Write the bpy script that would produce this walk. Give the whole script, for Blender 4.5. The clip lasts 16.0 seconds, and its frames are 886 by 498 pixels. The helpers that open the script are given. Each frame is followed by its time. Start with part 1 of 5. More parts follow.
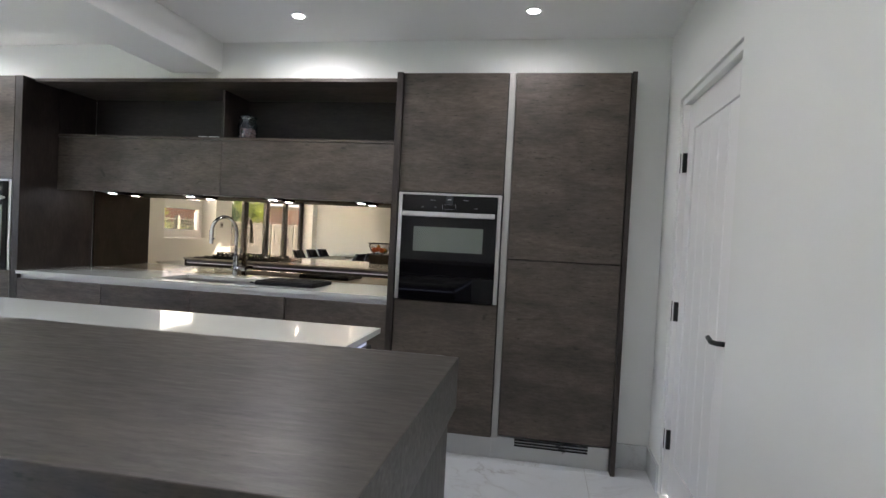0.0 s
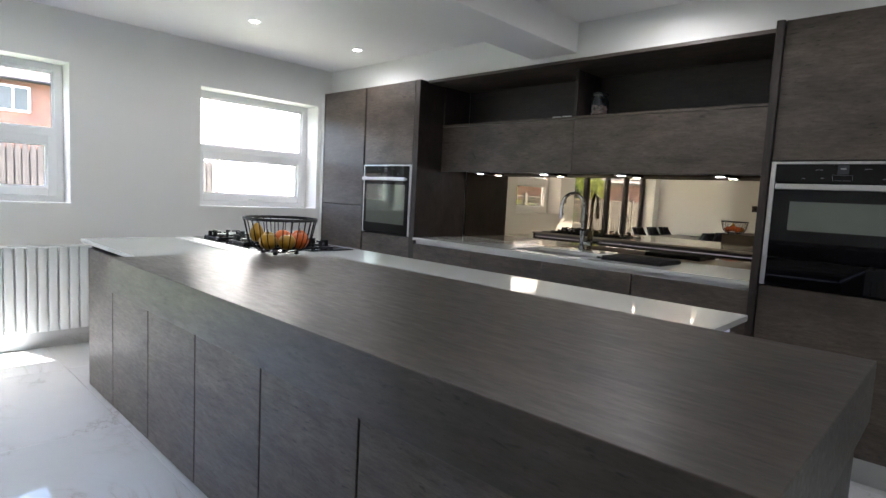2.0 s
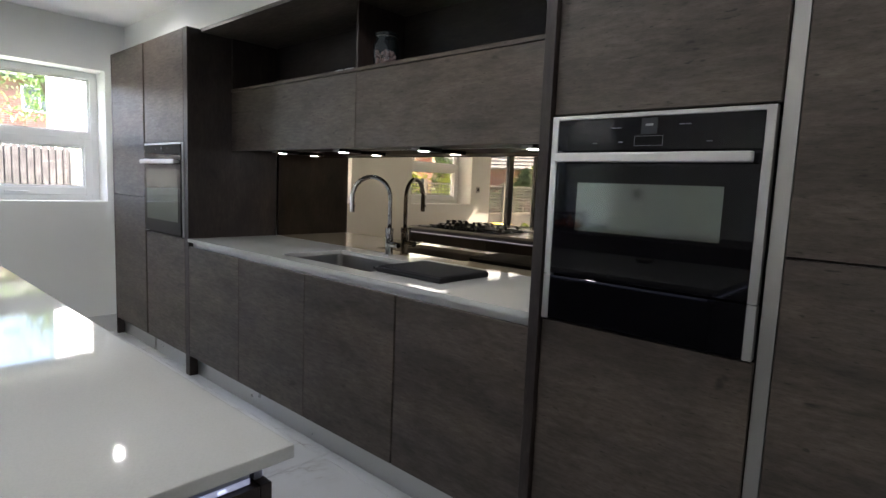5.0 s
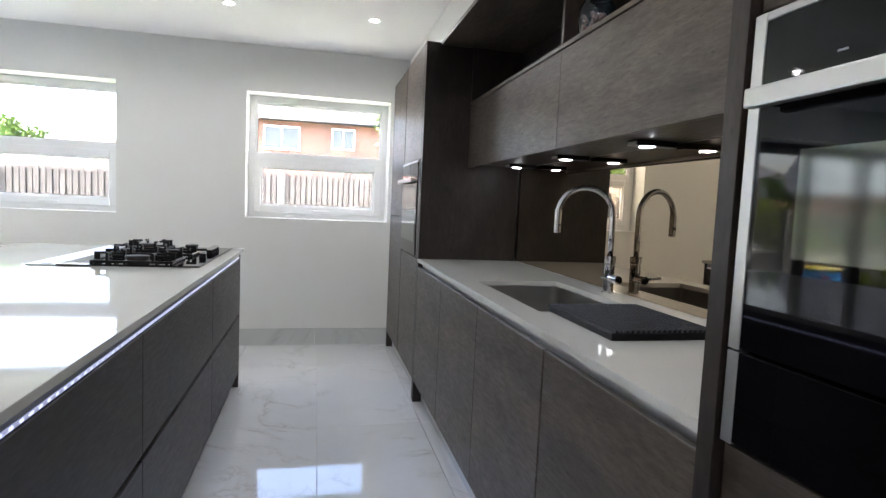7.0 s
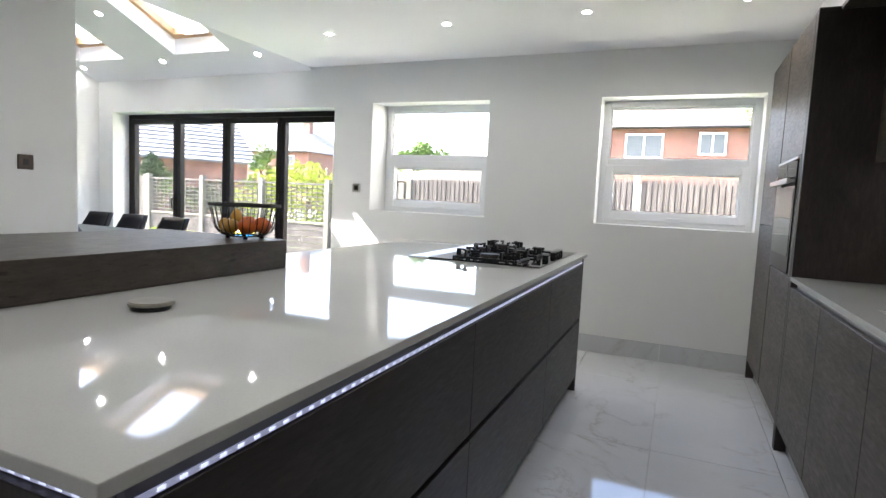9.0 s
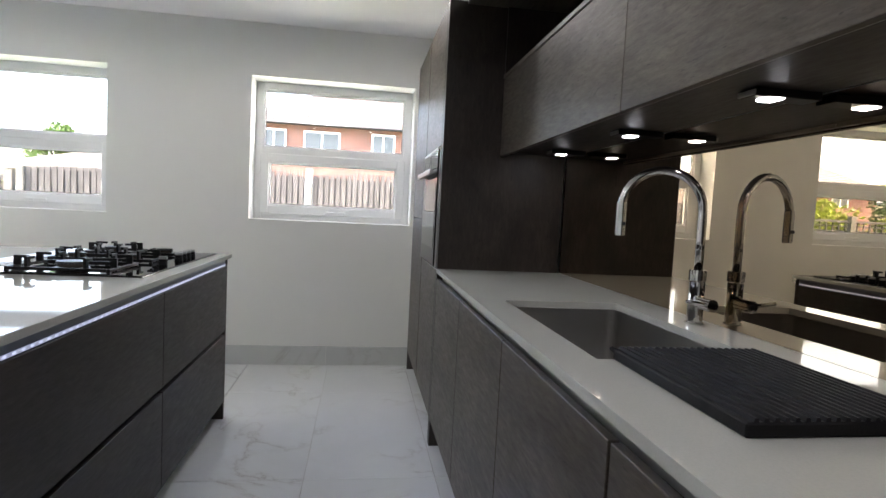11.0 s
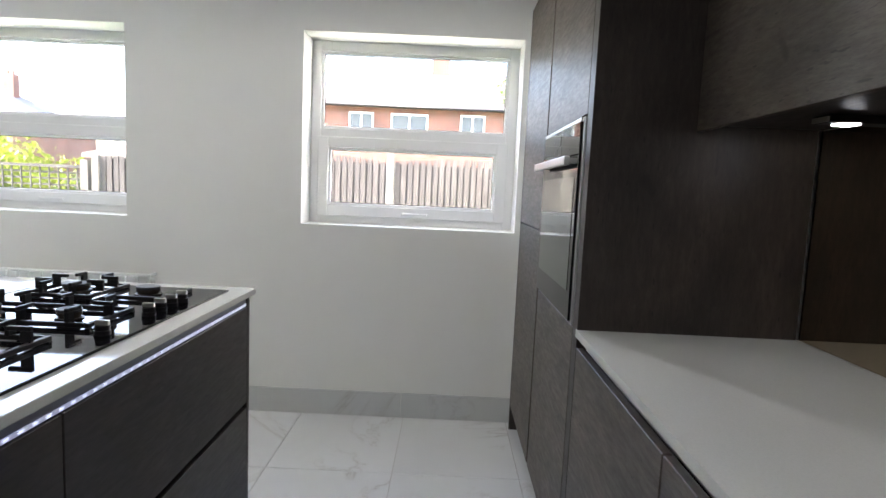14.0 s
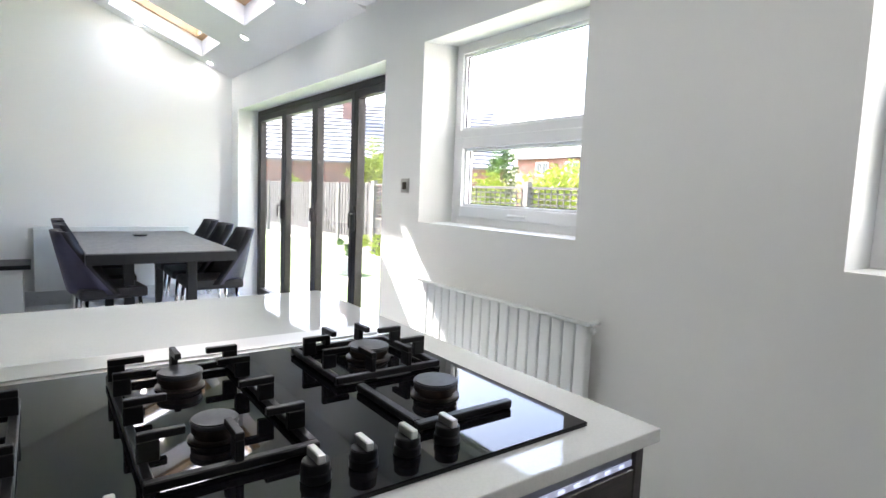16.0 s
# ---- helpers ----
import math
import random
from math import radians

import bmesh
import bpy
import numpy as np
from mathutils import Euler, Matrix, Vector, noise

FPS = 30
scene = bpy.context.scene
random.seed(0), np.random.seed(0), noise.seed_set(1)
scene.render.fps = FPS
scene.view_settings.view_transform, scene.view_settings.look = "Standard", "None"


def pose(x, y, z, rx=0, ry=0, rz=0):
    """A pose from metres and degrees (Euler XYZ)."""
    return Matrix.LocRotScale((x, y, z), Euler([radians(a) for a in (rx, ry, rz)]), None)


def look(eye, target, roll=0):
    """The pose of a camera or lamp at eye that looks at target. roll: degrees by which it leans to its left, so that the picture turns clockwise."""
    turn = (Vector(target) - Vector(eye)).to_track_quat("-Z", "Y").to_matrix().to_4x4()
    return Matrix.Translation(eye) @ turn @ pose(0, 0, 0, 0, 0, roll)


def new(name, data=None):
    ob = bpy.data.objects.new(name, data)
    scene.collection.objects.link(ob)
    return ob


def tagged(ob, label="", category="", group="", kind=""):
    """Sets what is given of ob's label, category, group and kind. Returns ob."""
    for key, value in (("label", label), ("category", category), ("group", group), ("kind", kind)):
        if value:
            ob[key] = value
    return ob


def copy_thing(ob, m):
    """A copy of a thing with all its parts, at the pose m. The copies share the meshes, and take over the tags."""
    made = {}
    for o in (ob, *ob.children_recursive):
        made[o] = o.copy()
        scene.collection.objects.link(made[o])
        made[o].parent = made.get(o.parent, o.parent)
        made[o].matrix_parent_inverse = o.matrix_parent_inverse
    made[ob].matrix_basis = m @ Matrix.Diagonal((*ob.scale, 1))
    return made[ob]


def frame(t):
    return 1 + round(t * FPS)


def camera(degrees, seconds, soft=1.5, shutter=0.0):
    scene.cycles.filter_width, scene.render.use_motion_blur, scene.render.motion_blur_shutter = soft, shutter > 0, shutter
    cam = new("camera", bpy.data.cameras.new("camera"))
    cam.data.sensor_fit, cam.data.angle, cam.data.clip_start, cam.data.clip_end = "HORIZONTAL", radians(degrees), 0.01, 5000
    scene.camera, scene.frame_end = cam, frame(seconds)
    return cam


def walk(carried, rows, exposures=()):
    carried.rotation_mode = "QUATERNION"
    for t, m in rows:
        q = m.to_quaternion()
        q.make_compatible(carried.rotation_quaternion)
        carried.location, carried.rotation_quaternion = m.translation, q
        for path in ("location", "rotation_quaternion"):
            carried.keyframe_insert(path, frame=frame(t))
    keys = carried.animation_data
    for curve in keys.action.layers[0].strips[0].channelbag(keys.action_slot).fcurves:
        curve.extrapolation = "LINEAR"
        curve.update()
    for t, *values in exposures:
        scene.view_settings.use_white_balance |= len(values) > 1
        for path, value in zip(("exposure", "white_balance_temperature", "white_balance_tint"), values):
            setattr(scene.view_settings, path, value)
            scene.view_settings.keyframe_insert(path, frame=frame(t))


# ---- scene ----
cam = camera(77.4, 16.0)
PATH = [
    (0, (0.453, 0.595, 1.3), (0.105, 2.563, 1.254), 2.9),
    (0.5, (0.452, 0.584, 1.281), (-0.277, 2.445, 1.206), 3.3),
    (1, (0.407, 0.567, 1.278), (-0.608, 2.286, 1.163), 3.3),
    (1.5, (0.384, 0.535, 1.288), (-0.848, 2.102, 1.127), 3.2),
    (2, (0.386, 0.558, 1.288), (-0.987, 2.0, 1.097), 3.0),
    (2.5, (0.381, 0.7, 1.32), (-1.04, 2.09, 1.097), 2.8),
    (3, (0.352, 0.957, 1.373), (-1.072, 2.341, 1.139), 2.6),
    (3.5, (0.461, 1.317, 1.362), (-0.931, 2.735, 1.133), 2.4),
    (4, (0.564, 1.657, 1.343), (-0.774, 3.126, 1.116), 2.3),
    (4.2, (0.575, 1.797, 1.332), (-0.738, 3.292, 1.107), 2.4),
    (6.5, (0.376, 2.988, 1.311), (-1.338, 4.003, 1.125), 2.45),
    (7, (0.315, 3.184, 1.257), (-1.627, 3.635, 1.101), 2.6),
    (7.5, (0.254, 3.214, 1.243), (-1.735, 3.074, 1.082), 2.7),
    (8, (0.248, 3.266, 1.24), (-1.627, 2.594, 1.067), 2.8),
    (8.2, (0.247, 3.259, 1.239), (-1.573, 2.449, 1.062), 2.9),
    (10.3, (-0.107, 3.334, 1.216), (-2.086, 3.094, 1.048), 2.9),
    (10.5, (-0.189, 3.361, 1.215), (-2.182, 3.298, 1.057), 3.0),
    (11, (-0.32, 3.423, 1.207), (-2.293, 3.722, 1.074), 2.9),
    (11.5, (-0.429, 3.476, 1.236), (-2.322, 4.107, 1.099), 2.3),
    (12, (-0.555, 3.494, 1.25), (-2.361, 4.342, 1.107), 2.5),
    (12.5, (-0.716, 3.493, 1.263), (-2.473, 4.436, 1.107), 2.6),
    (13, (-0.942, 3.508, 1.249), (-2.725, 4.401, 1.088), 3.0),
    (13.5, (-1.179, 3.481, 1.282), (-3.105, 3.984, 1.094), 2.7),
    (14, (-1.491, 3.423, 1.307), (-3.479, 3.411, 1.096), 2.6),
    (14.5, (-1.807, 3.377, 1.293), (-3.756, 2.983, 1.081), 2.7),
    (15, (-2.138, 3.35, 1.286), (-3.952, 2.536, 1.069), 2.5),
    (15.5, (-2.46, 3.269, 1.269), (-4.045, 2.068, 1.054), 2.4),
    (16, (-2.728, 3.184, 1.262), (-3.907, 1.58, 1.062), 2.3),
]
walk(cam, [(t, look(eye, target, roll)) for t, eye, target, roll in PATH],
     [(0.0, 4.30, 6170, 15), (1.5, 4.10, 6170, 15), (2.5, 3.65, 6170, 15), (4.0, 3.55, 6220, 15), (6.5, 4.35, 6270, 15), (7.0, 4.20, 6270, 15), (7.5, 3.80, 6320, 15), (8.2, 3.80, 6370, 15),
      (10.5, 3.80, 6370, 15), (12.0, 3.87, 6570, 15), (13.0, 3.92, 6470, 15), (14.5, 3.85, 6370, 15), (16.0, 3.82, 6270, 15)])

# ---- light ----
SUN_TO = Vector((-0.425, 1.5, -1.77)).normalized()      # the way the sunlight travels
SUN_EL = math.asin(-SUN_TO.z)
SUN_AZ = math.atan2(-SUN_TO.x, -SUN_TO.y)               # clockwise from +y

world = bpy.data.worlds.new("sky")
scene.world = world
world.use_nodes = True
wn = world.node_tree
wn.nodes.clear()
w_out = wn.nodes.new("ShaderNodeOutputWorld")
w_bg = wn.nodes.new("ShaderNodeBackground")
w_sky = wn.nodes.new("ShaderNodeTexSky")
w_sky.sky_type = "NISHITA"
w_sky.sun_disc = False
w_sky.sun_elevation = SUN_EL
w_sky.sun_rotation = SUN_AZ
w_sky.dust_density = 5.0
w_bg.inputs["Strength"].default_value = 0.15
wn.links.new(w_sky.outputs[0], w_bg.inputs["Color"])
wn.links.new(w_bg.outputs[0], w_out.inputs["Surface"])

sun_data = bpy.data.lights.new("sun", "SUN")
sun_data.energy = 3.2
sun_data.angle = radians(0.5)
sun_data.color = (1.0, 0.95, 0.88)
sun = new("sun", sun_data)
sun.matrix_world = look((0, 0, 20), Vector((0, 0, 20)) + SUN_TO)


# ---- materials ----
def material(name):
    m = bpy.data.materials.new(name)
    m.use_nodes = True
    nt = m.node_tree
    return m, nt, nt.nodes["Principled BSDF"]


def coords(nt, scale=(1, 1, 1), vary=True, space="Object"):
    """Object coordinates in metres, shifted by a random amount for each object."""
    tc = nt.nodes.new("ShaderNodeTexCoord")
    mp = nt.nodes.new("ShaderNodeMapping")
    mp.inputs["Scale"].default_value = scale
    nt.links.new(tc.outputs[space], mp.inputs["Vector"])
    if vary:
        oi = nt.nodes.new("ShaderNodeObjectInfo")
        mul = nt.nodes.new("ShaderNodeMath")
        mul.operation = "MULTIPLY"
        mul.inputs[1].default_value = 37.0
        nt.links.new(oi.outputs["Random"], mul.inputs[0])
        nt.links.new(mul.outputs[0], mp.inputs["Location"])
    return mp.outputs[0]


def noise_tex(nt, vec, scale, detail=4, rough=0.55, distortion=0.0):
    n = nt.nodes.new("ShaderNodeTexNoise")
    n.inputs["Scale"].default_value = scale
    n.inputs["Detail"].default_value = detail
    n.inputs["Roughness"].default_value = rough
    n.inputs["Distortion"].default_value = distortion
    nt.links.new(vec, n.inputs["Vector"])
    return n.outputs["Fac"]


def ramp(nt, fac, stops):
    r = nt.nodes.new("ShaderNodeValToRGB")
    while len(r.color_ramp.elements) < len(stops):
        r.color_ramp.elements.new(0.5)
    for e, (p, c) in zip(r.color_ramp.elements, stops):
        e.position, e.color = p, (*c, 1) if len(c) == 3 else c
    nt.links.new(fac, r.inputs[0])
    return r.outputs[0]


def mix(nt, fac, a, b, mode="MIX"):
    m = nt.nodes.new("ShaderNodeMix")
    m.data_type, m.blend_type = "RGBA", mode
    for sock, v in ((m.inputs[0], fac), (m.inputs[6], a), (m.inputs[7], b)):
        if isinstance(v, (int, float)):
            sock.default_value = v
        elif isinstance(v, tuple):
            sock.default_value = (*v, 1)
        else:
            nt.links.new(v, sock)
    return m.outputs[2]


def bump(nt, p, height, strength, distance=0.002):
    b = nt.nodes.new("ShaderNodeBump")
    b.inputs["Strength"].default_value = strength
    b.inputs["Distance"].default_value = distance
    nt.links.new(height, b.inputs["Height"])
    nt.links.new(b.outputs[0], p.inputs["Normal"])


def plain(name, color, rough=0.5, metal=0.0, var=0.08, scale=6.0, bumpy=0.0, coat=0.0, rvar=0.1):
    m, nt, p = material(name)
    if max(color) < 0.03:
        p.inputs["Specular IOR Level"].default_value = 0.3
    v = coords(nt)
    f = noise_tex(nt, v, scale, 5)
    lo = tuple(c * (1 - var) for c in color)
    hi = tuple(min(1, c * (1 + var)) for c in color)
    nt.links.new(ramp(nt, f, [(0.3, lo), (0.7, hi)]), p.inputs["Base Color"])
    r1, r2 = max(0.0, rough - rvar * rough), min(1.0, rough + rvar * rough)
    nt.links.new(ramp(nt, noise_tex(nt, v, scale * 3.1, 3), [(0.3, (r1,) * 3), (0.7, (r2,) * 3)]), p.inputs["Roughness"])
    p.inputs["Metallic"].default_value = metal
    p.inputs["Coat Weight"].default_value = coat
    if bumpy:
        bump(nt, p, noise_tex(nt, v, scale * 25, 4), bumpy, 0.001)
    return m


def wood(name, dark, mid, light, along=0, rough=0.42, streaks=0.8):
    """Smoked oak veneer: broad tone, fine straight grain, pores, and short dark cracks."""
    m, nt, p = material(name)

    def stretched(across, length):
        s = [across] * 3
        s[along] = length
        return coords(nt, tuple(s))

    broad = noise_tex(nt, stretched(6.0, 1.7), 1.0, 5, 0.6, 0.5)
    patch = noise_tex(nt, stretched(10.0, 4.5), 1.0, 5, 0.65, 0.3)
    grain = noise_tex(nt, stretched(80.0, 15.0), 1.0, 7, 0.66, 0.35)
    pores = noise_tex(nt, stretched(420.0, 60.0), 1.0, 3, 0.6)
    crack = noise_tex(nt, stretched(105.0, 24.0), 1.0, 2, 0.45, 0.25)
    knots = noise_tex(nt, stretched(16.0, 6.5), 1.0, 2, 0.5, 0.9)
    c = ramp(nt, grain, [(0.22, dark), (0.5, mid), (0.80, light)])
    c = mix(nt, 0.9, c, ramp(nt, broad, [(0.32, (0.58, 0.56, 0.54)), (0.48, (0.95, 0.95, 0.95)), (0.68, (1.36, 1.35, 1.33))]), "MULTIPLY")
    c = mix(nt, 0.8, c, ramp(nt, patch, [(0.32, (0.68, 0.66, 0.64)), (0.5, (1, 1, 1)), (0.68, (1.22, 1.22, 1.21))]), "MULTIPLY")
    c = mix(nt, 0.5, c, ramp(nt, pores, [(0.36, (0.45, 0.43, 0.42)), (0.48, (1, 1, 1))]), "MULTIPLY")
    c = mix(nt, streaks, c, ramp(nt, crack, [(0.27, (0.22, 0.20, 0.19)), (0.335, (1, 1, 1))]), "MULTIPLY")
    c = mix(nt, streaks, c, ramp(nt, knots, [(0.22, (0.30, 0.26, 0.24)), (0.30, (1, 1, 1))]), "MULTIPLY")
    nt.links.new(c, p.inputs["Base Color"])
    p.inputs["Specular IOR Level"].default_value = 0.5
    nt.links.new(ramp(nt, grain, [(0.3, (rough + 0.08,) * 3), (0.7, (rough - 0.04,) * 3)]), p.inputs["Roughness"])
    bump(nt, p, mix(nt, 0.5, grain, pores), 0.35, 0.0006)
    return m


M = {}
M["wood"] = wood("smoked_oak", (0.042, 0.032, 0.025), (0.074, 0.059, 0.047), (0.112, 0.093, 0.076), 0)
# Upright grain copy, darkened to carry the shade of side faces.
M["wood_v"] = wood("smoked_oak_upright_shaded", (0.017, 0.012, 0.010), (0.029, 0.021, 0.018), (0.046, 0.036, 0.031), 2)
M["wood_bar"] = wood("smoked_oak_bar", (0.027, 0.0215, 0.0175), (0.045, 0.037, 0.030), (0.068, 0.057, 0.047), 0, 0.36, 0.8)
# Shaded copy of the same oak, for faces turned from the windows and recesses.
M["wood_dark"] = wood("smoked_oak_shaded", (0.013, 0.009, 0.0075), (0.021, 0.015, 0.013), (0.032, 0.024, 0.021), 0, 0.45)
M["carcass"] = plain("dark_carcass", (0.02, 0.017, 0.015), 0.55)


def wall_paint(name, color):
    m, nt, p = material(name)
    v = coords(nt, vary=False)
    broad = noise_tex(nt, v, 0.9, 4)
    lo = tuple(c * 0.965 for c in color)
    nt.links.new(ramp(nt, broad, [(0.3, lo), (0.7, color)]), p.inputs["Base Color"])
    p.inputs["Roughness"].default_value = 0.62
    bump(nt, p, mix(nt, 0.5, noise_tex(nt, v, 160, 4), noise_tex(nt, v, 9, 3)), 0.12, 0.0012)
    return m


M["wall"] = wall_paint("white_matt_paint", (0.79, 0.80, 0.775))
M["ceiling"] = wall_paint("ceiling_paint", (0.86, 0.86, 0.85))
M["gloss_white"] = plain("white_gloss_paint", (0.80, 0.80, 0.79), 0.35, var=0.01, rvar=0.0)
M["upvc"] = plain("white_upvc", (0.86, 0.87, 0.87), 0.35, var=0.01, rvar=0.0)
M["radiator"] = plain("radiator_enamel", (0.72, 0.75, 0.74), 0.35, var=0.03)


def quartz():
    m, nt, p = material("white_quartz")
    v = coords(nt, vary=False)
    f = noise_tex(nt, v, 240, 3)
    b = noise_tex(nt, v, 2.3, 5)
    c = mix(nt, 1.0, ramp(nt, f, [(0.3, (0.555, 0.57, 0.545)), (0.6, (0.59, 0.60, 0.575))]), ramp(nt, b, [(0.3, (0.96, 0.96, 0.96)), (0.7, (1.02, 1.02, 1.02))]), "MULTIPLY")
    nt.links.new(c, p.inputs["Base Color"])
    nt.links.new(ramp(nt, b, [(0.3, (0.038,) * 3), (0.7, (0.052,) * 3)]), p.inputs["Roughness"])
    p.inputs["Specular IOR Level"].default_value = 0.40
    return m


M["quartz"] = quartz()


def marble(name, base, vein, rough, scale=1.0):
    m, nt, p = material(name)
    v = coords(nt)
    warp = noise_tex(nt, v, 1.1 * scale, 6, 0.6, 1.5)
    w = nt.nodes.new("ShaderNodeTexNoise")
    w.inputs["Scale"].default_value = 0.95 * scale
    w.inputs["Detail"].default_value = 8
    w.inputs["Roughness"].default_value = 0.62
    w.inputs["Distortion"].default_value = 2.2
    nt.links.new(v, w.inputs["Vector"])
    d = nt.nodes.new("ShaderNodeMath")
    d.operation = "SUBTRACT"
    nt.links.new(w.outputs["Fac"], d.inputs[0])
    d.inputs[1].default_value = 0.5
    a = nt.nodes.new("ShaderNodeMath")
    a.operation = "ABSOLUTE"
    nt.links.new(d.outputs[0], a.inputs[0])
    veins = ramp(nt, a.outputs[0], [(0.0, (0.85, 0.85, 0.85)), (0.004, (0.40, 0.40, 0.40)), (0.022, (0.12, 0.12, 0.12)), (0.06, (0.0, 0.0, 0.0))])
    gate = ramp(nt, warp, [(0.44, (0, 0, 0)), (0.66, (1, 1, 1))])
    vm = mix(nt, 1.0, veins, gate, "MULTIPLY")
    cloud = ramp(nt, warp, [(0.3, tuple(c * 0.93 for c in base)), (0.65, base)])
    nt.links.new(mix(nt, vm, cloud, vein), p.inputs["Base Color"])
    p.inputs["Roughness"].default_value = rough
    return m


M["marble"] = marble("marble_porcelain", (0.66, 0.68, 0.69), (0.34, 0.32, 0.30), 0.045)
M["marble_skirt"] = marble("marble_skirting", (0.60, 0.62, 0.62), (0.34, 0.33, 0.32), 0.15)
M["grout"] = plain("grout", (0.50, 0.50, 0.49), 0.8)
M["steel"] = plain("brushed_steel", (0.58, 0.58, 0.57), 0.36, 1.0, 0.03, 3, rvar=0.0)
M["sink"] = plain("sink_steel", (0.42, 0.41, 0.40), 0.33, 1.0, 0.08, 4)
M["alu"] = plain("brushed_aluminium", (0.50, 0.49, 0.47), 0.38, 1.0, 0.05, 3)
M["plinth"] = plain("aluminium_plinth", (0.55, 0.55, 0.54), 0.3, 1.0, 0.05, 2)
M["chrome"] = plain("chrome", (0.72, 0.72, 0.73), 0.04, 1.0, 0.01)
M["black_glass"] = plain("black_glass", (0.003, 0.003, 0.004), 0.03, 0.0, 0.1)
M["black_matt"] = plain("black_cast_iron", (0.006, 0.006, 0.0065), 0.42, 0.0, 0.2, 20, 0.3)
M["black_plastic"] = plain("black_plastic", (0.008, 0.008, 0.009), 0.35)
M["burner"] = plain("burner_cap", (0.05, 0.052, 0.056), 0.45, 0.3, 0.15, 20)
M["burner_ring"] = plain("burner_ring", (0.07, 0.058, 0.050), 0.4, 1.0)
M["slate"] = plain("black_slate_board", (0.007, 0.0065, 0.0085), 0.5, 0.0, 0.2, 12, 0.4)
M["slate"].node_tree.nodes["Principled BSDF"].inputs["Specular IOR Level"].default_value = 0.2
M["frame_dark"] = plain("anthracite_frame", (0.008, 0.006, 0.006), 0.38)
M["table"] = plain("grey_table_top", (0.12, 0.12, 0.12), 0.4, 0, 0.15, 8)
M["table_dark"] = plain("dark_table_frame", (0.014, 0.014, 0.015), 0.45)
M["chair"] = plain("black_leather", (0.009, 0.008, 0.010), 0.45, 0, 0.2, 14, 0.4)
M["velvet"] = plain("purple_chair_back", (0.040, 0.035, 0.065), 0.6)
M["pine"] = plain("pine", (0.55, 0.36, 0.18), 0.45, 0, 0.2, 9)
M["white_wood"] = plain("white_painted_wood", (0.74, 0.76, 0.76), 0.4, 0, 0.03)
M["disc"] = plain("beige_silicone", (0.30, 0.29, 0.25), 0.5)
M["orange"] = plain("orange_skin", (0.62, 0.13, 0.015), 0.42, 0, 0.15, 9, 0.6)
M["apple"] = plain("yellow_apple_skin", (0.50, 0.27, 0.025), 0.32, 0, 0.35, 7)
M["banana"] = plain("pear_skin", (0.50, 0.27, 0.02), 0.42, 0, 0.25, 7)
M["sweets"] = plain("coloured_sweets", (0.35, 0.20, 0.16), 0.5, 0, 0.9, 40)
M["brown_plastic"] = plain("bronze_plate", (0.06, 0.045, 0.035), 0.35, 0.6)
M["blue_toy"] = plain("blue_toy_plastic", (0.02, 0.25, 0.65), 0.4)
M["red_toy"] = plain("red_toy_plastic", (0.65, 0.05, 0.03), 0.4)
M["yellow_toy"] = plain("yellow_toy_plastic", (0.75, 0.55, 0.04), 0.4)
M["render_white"] = plain("white_render", (0.72, 0.71, 0.68), 0.85, 0, 0.05, 3, 0.5)
M["pot"] = plain("grey_plastic_pot", (0.30, 0.30, 0.29), 0.6)


def emit(name, color, strength):
    m, nt, p = material(name)
    p.inputs["Base Color"].default_value = (0.8, 0.8, 0.8, 1)
    p.inputs["Emission Color"].default_value = (*color, 1)
    p.inputs["Emission Strength"].default_value = strength
    return m


M["lamp"] = emit("downlight_led", (1.0, 0.98, 0.95), 6)
M["led"] = emit("cabinet_led", (0.95, 0.97, 1.0), 4)
M["alu_light"] = plain("satin_handle_channel", (0.62, 0.61, 0.60), 0.42, 0.9, 0.04, 3)
M["alu_blue"] = plain("satin_channel", (0.26, 0.27, 0.33), 0.45, 0.6, 0.04, 3)
M["strip"] = emit("led_strip", (0.60, 0.66, 1.0), 0.022)
M["dot"] = emit("led_chip", (0.62, 0.70, 1.0), 0.09)
M["display_lit"] = plain("oven_screen", (0.035, 0.038, 0.044), 0.2)
M["display"] = plain("oven_display", (0.22, 0.23, 0.25), 0.3)


def glass(name, color=(1, 1, 1), rough=0.0, face=0.03):
    m, nt, p = material(name)
    nt.nodes.remove(p)
    out = nt.nodes["Material Output"]
    lw = nt.nodes.new("ShaderNodeLayerWeight")
    lw.inputs["Blend"].default_value = 0.5
    pw = nt.nodes.new("ShaderNodeMath")
    pw.operation = "POWER"
    pw.inputs[1].default_value = 4.5
    nt.links.new(lw.outputs["Facing"], pw.inputs[0])
    fr = nt.nodes.new("ShaderNodeMath")
    fr.operation = "MULTIPLY_ADD"
    fr.inputs[1].default_value = 0.8
    fr.inputs[2].default_value = face
    nt.links.new(pw.outputs[0], fr.inputs[0])
    tr = nt.nodes.new("ShaderNodeBsdfTransparent")
    tr.inputs["Color"].default_value = (*color, 1)
    gl = nt.nodes.new("ShaderNodeBsdfGlossy")
    gl.inputs["Roughness"].default_value = rough
    mx = nt.nodes.new("ShaderNodeMixShader")
    nt.links.new(fr.outputs[0], mx.inputs[0])
    nt.links.new(tr.outputs[0], mx.inputs[1])
    nt.links.new(gl.outputs[0], mx.inputs[2])
    nt.links.new(mx.outputs[0], out.inputs["Surface"])
    return m


M["glass"] = glass("window_glass", (0.97, 0.98, 0.98))
M["jar_glass"] = glass("jar_glass", (0.52, 0.58, 0.66), 0.04, 0.11)


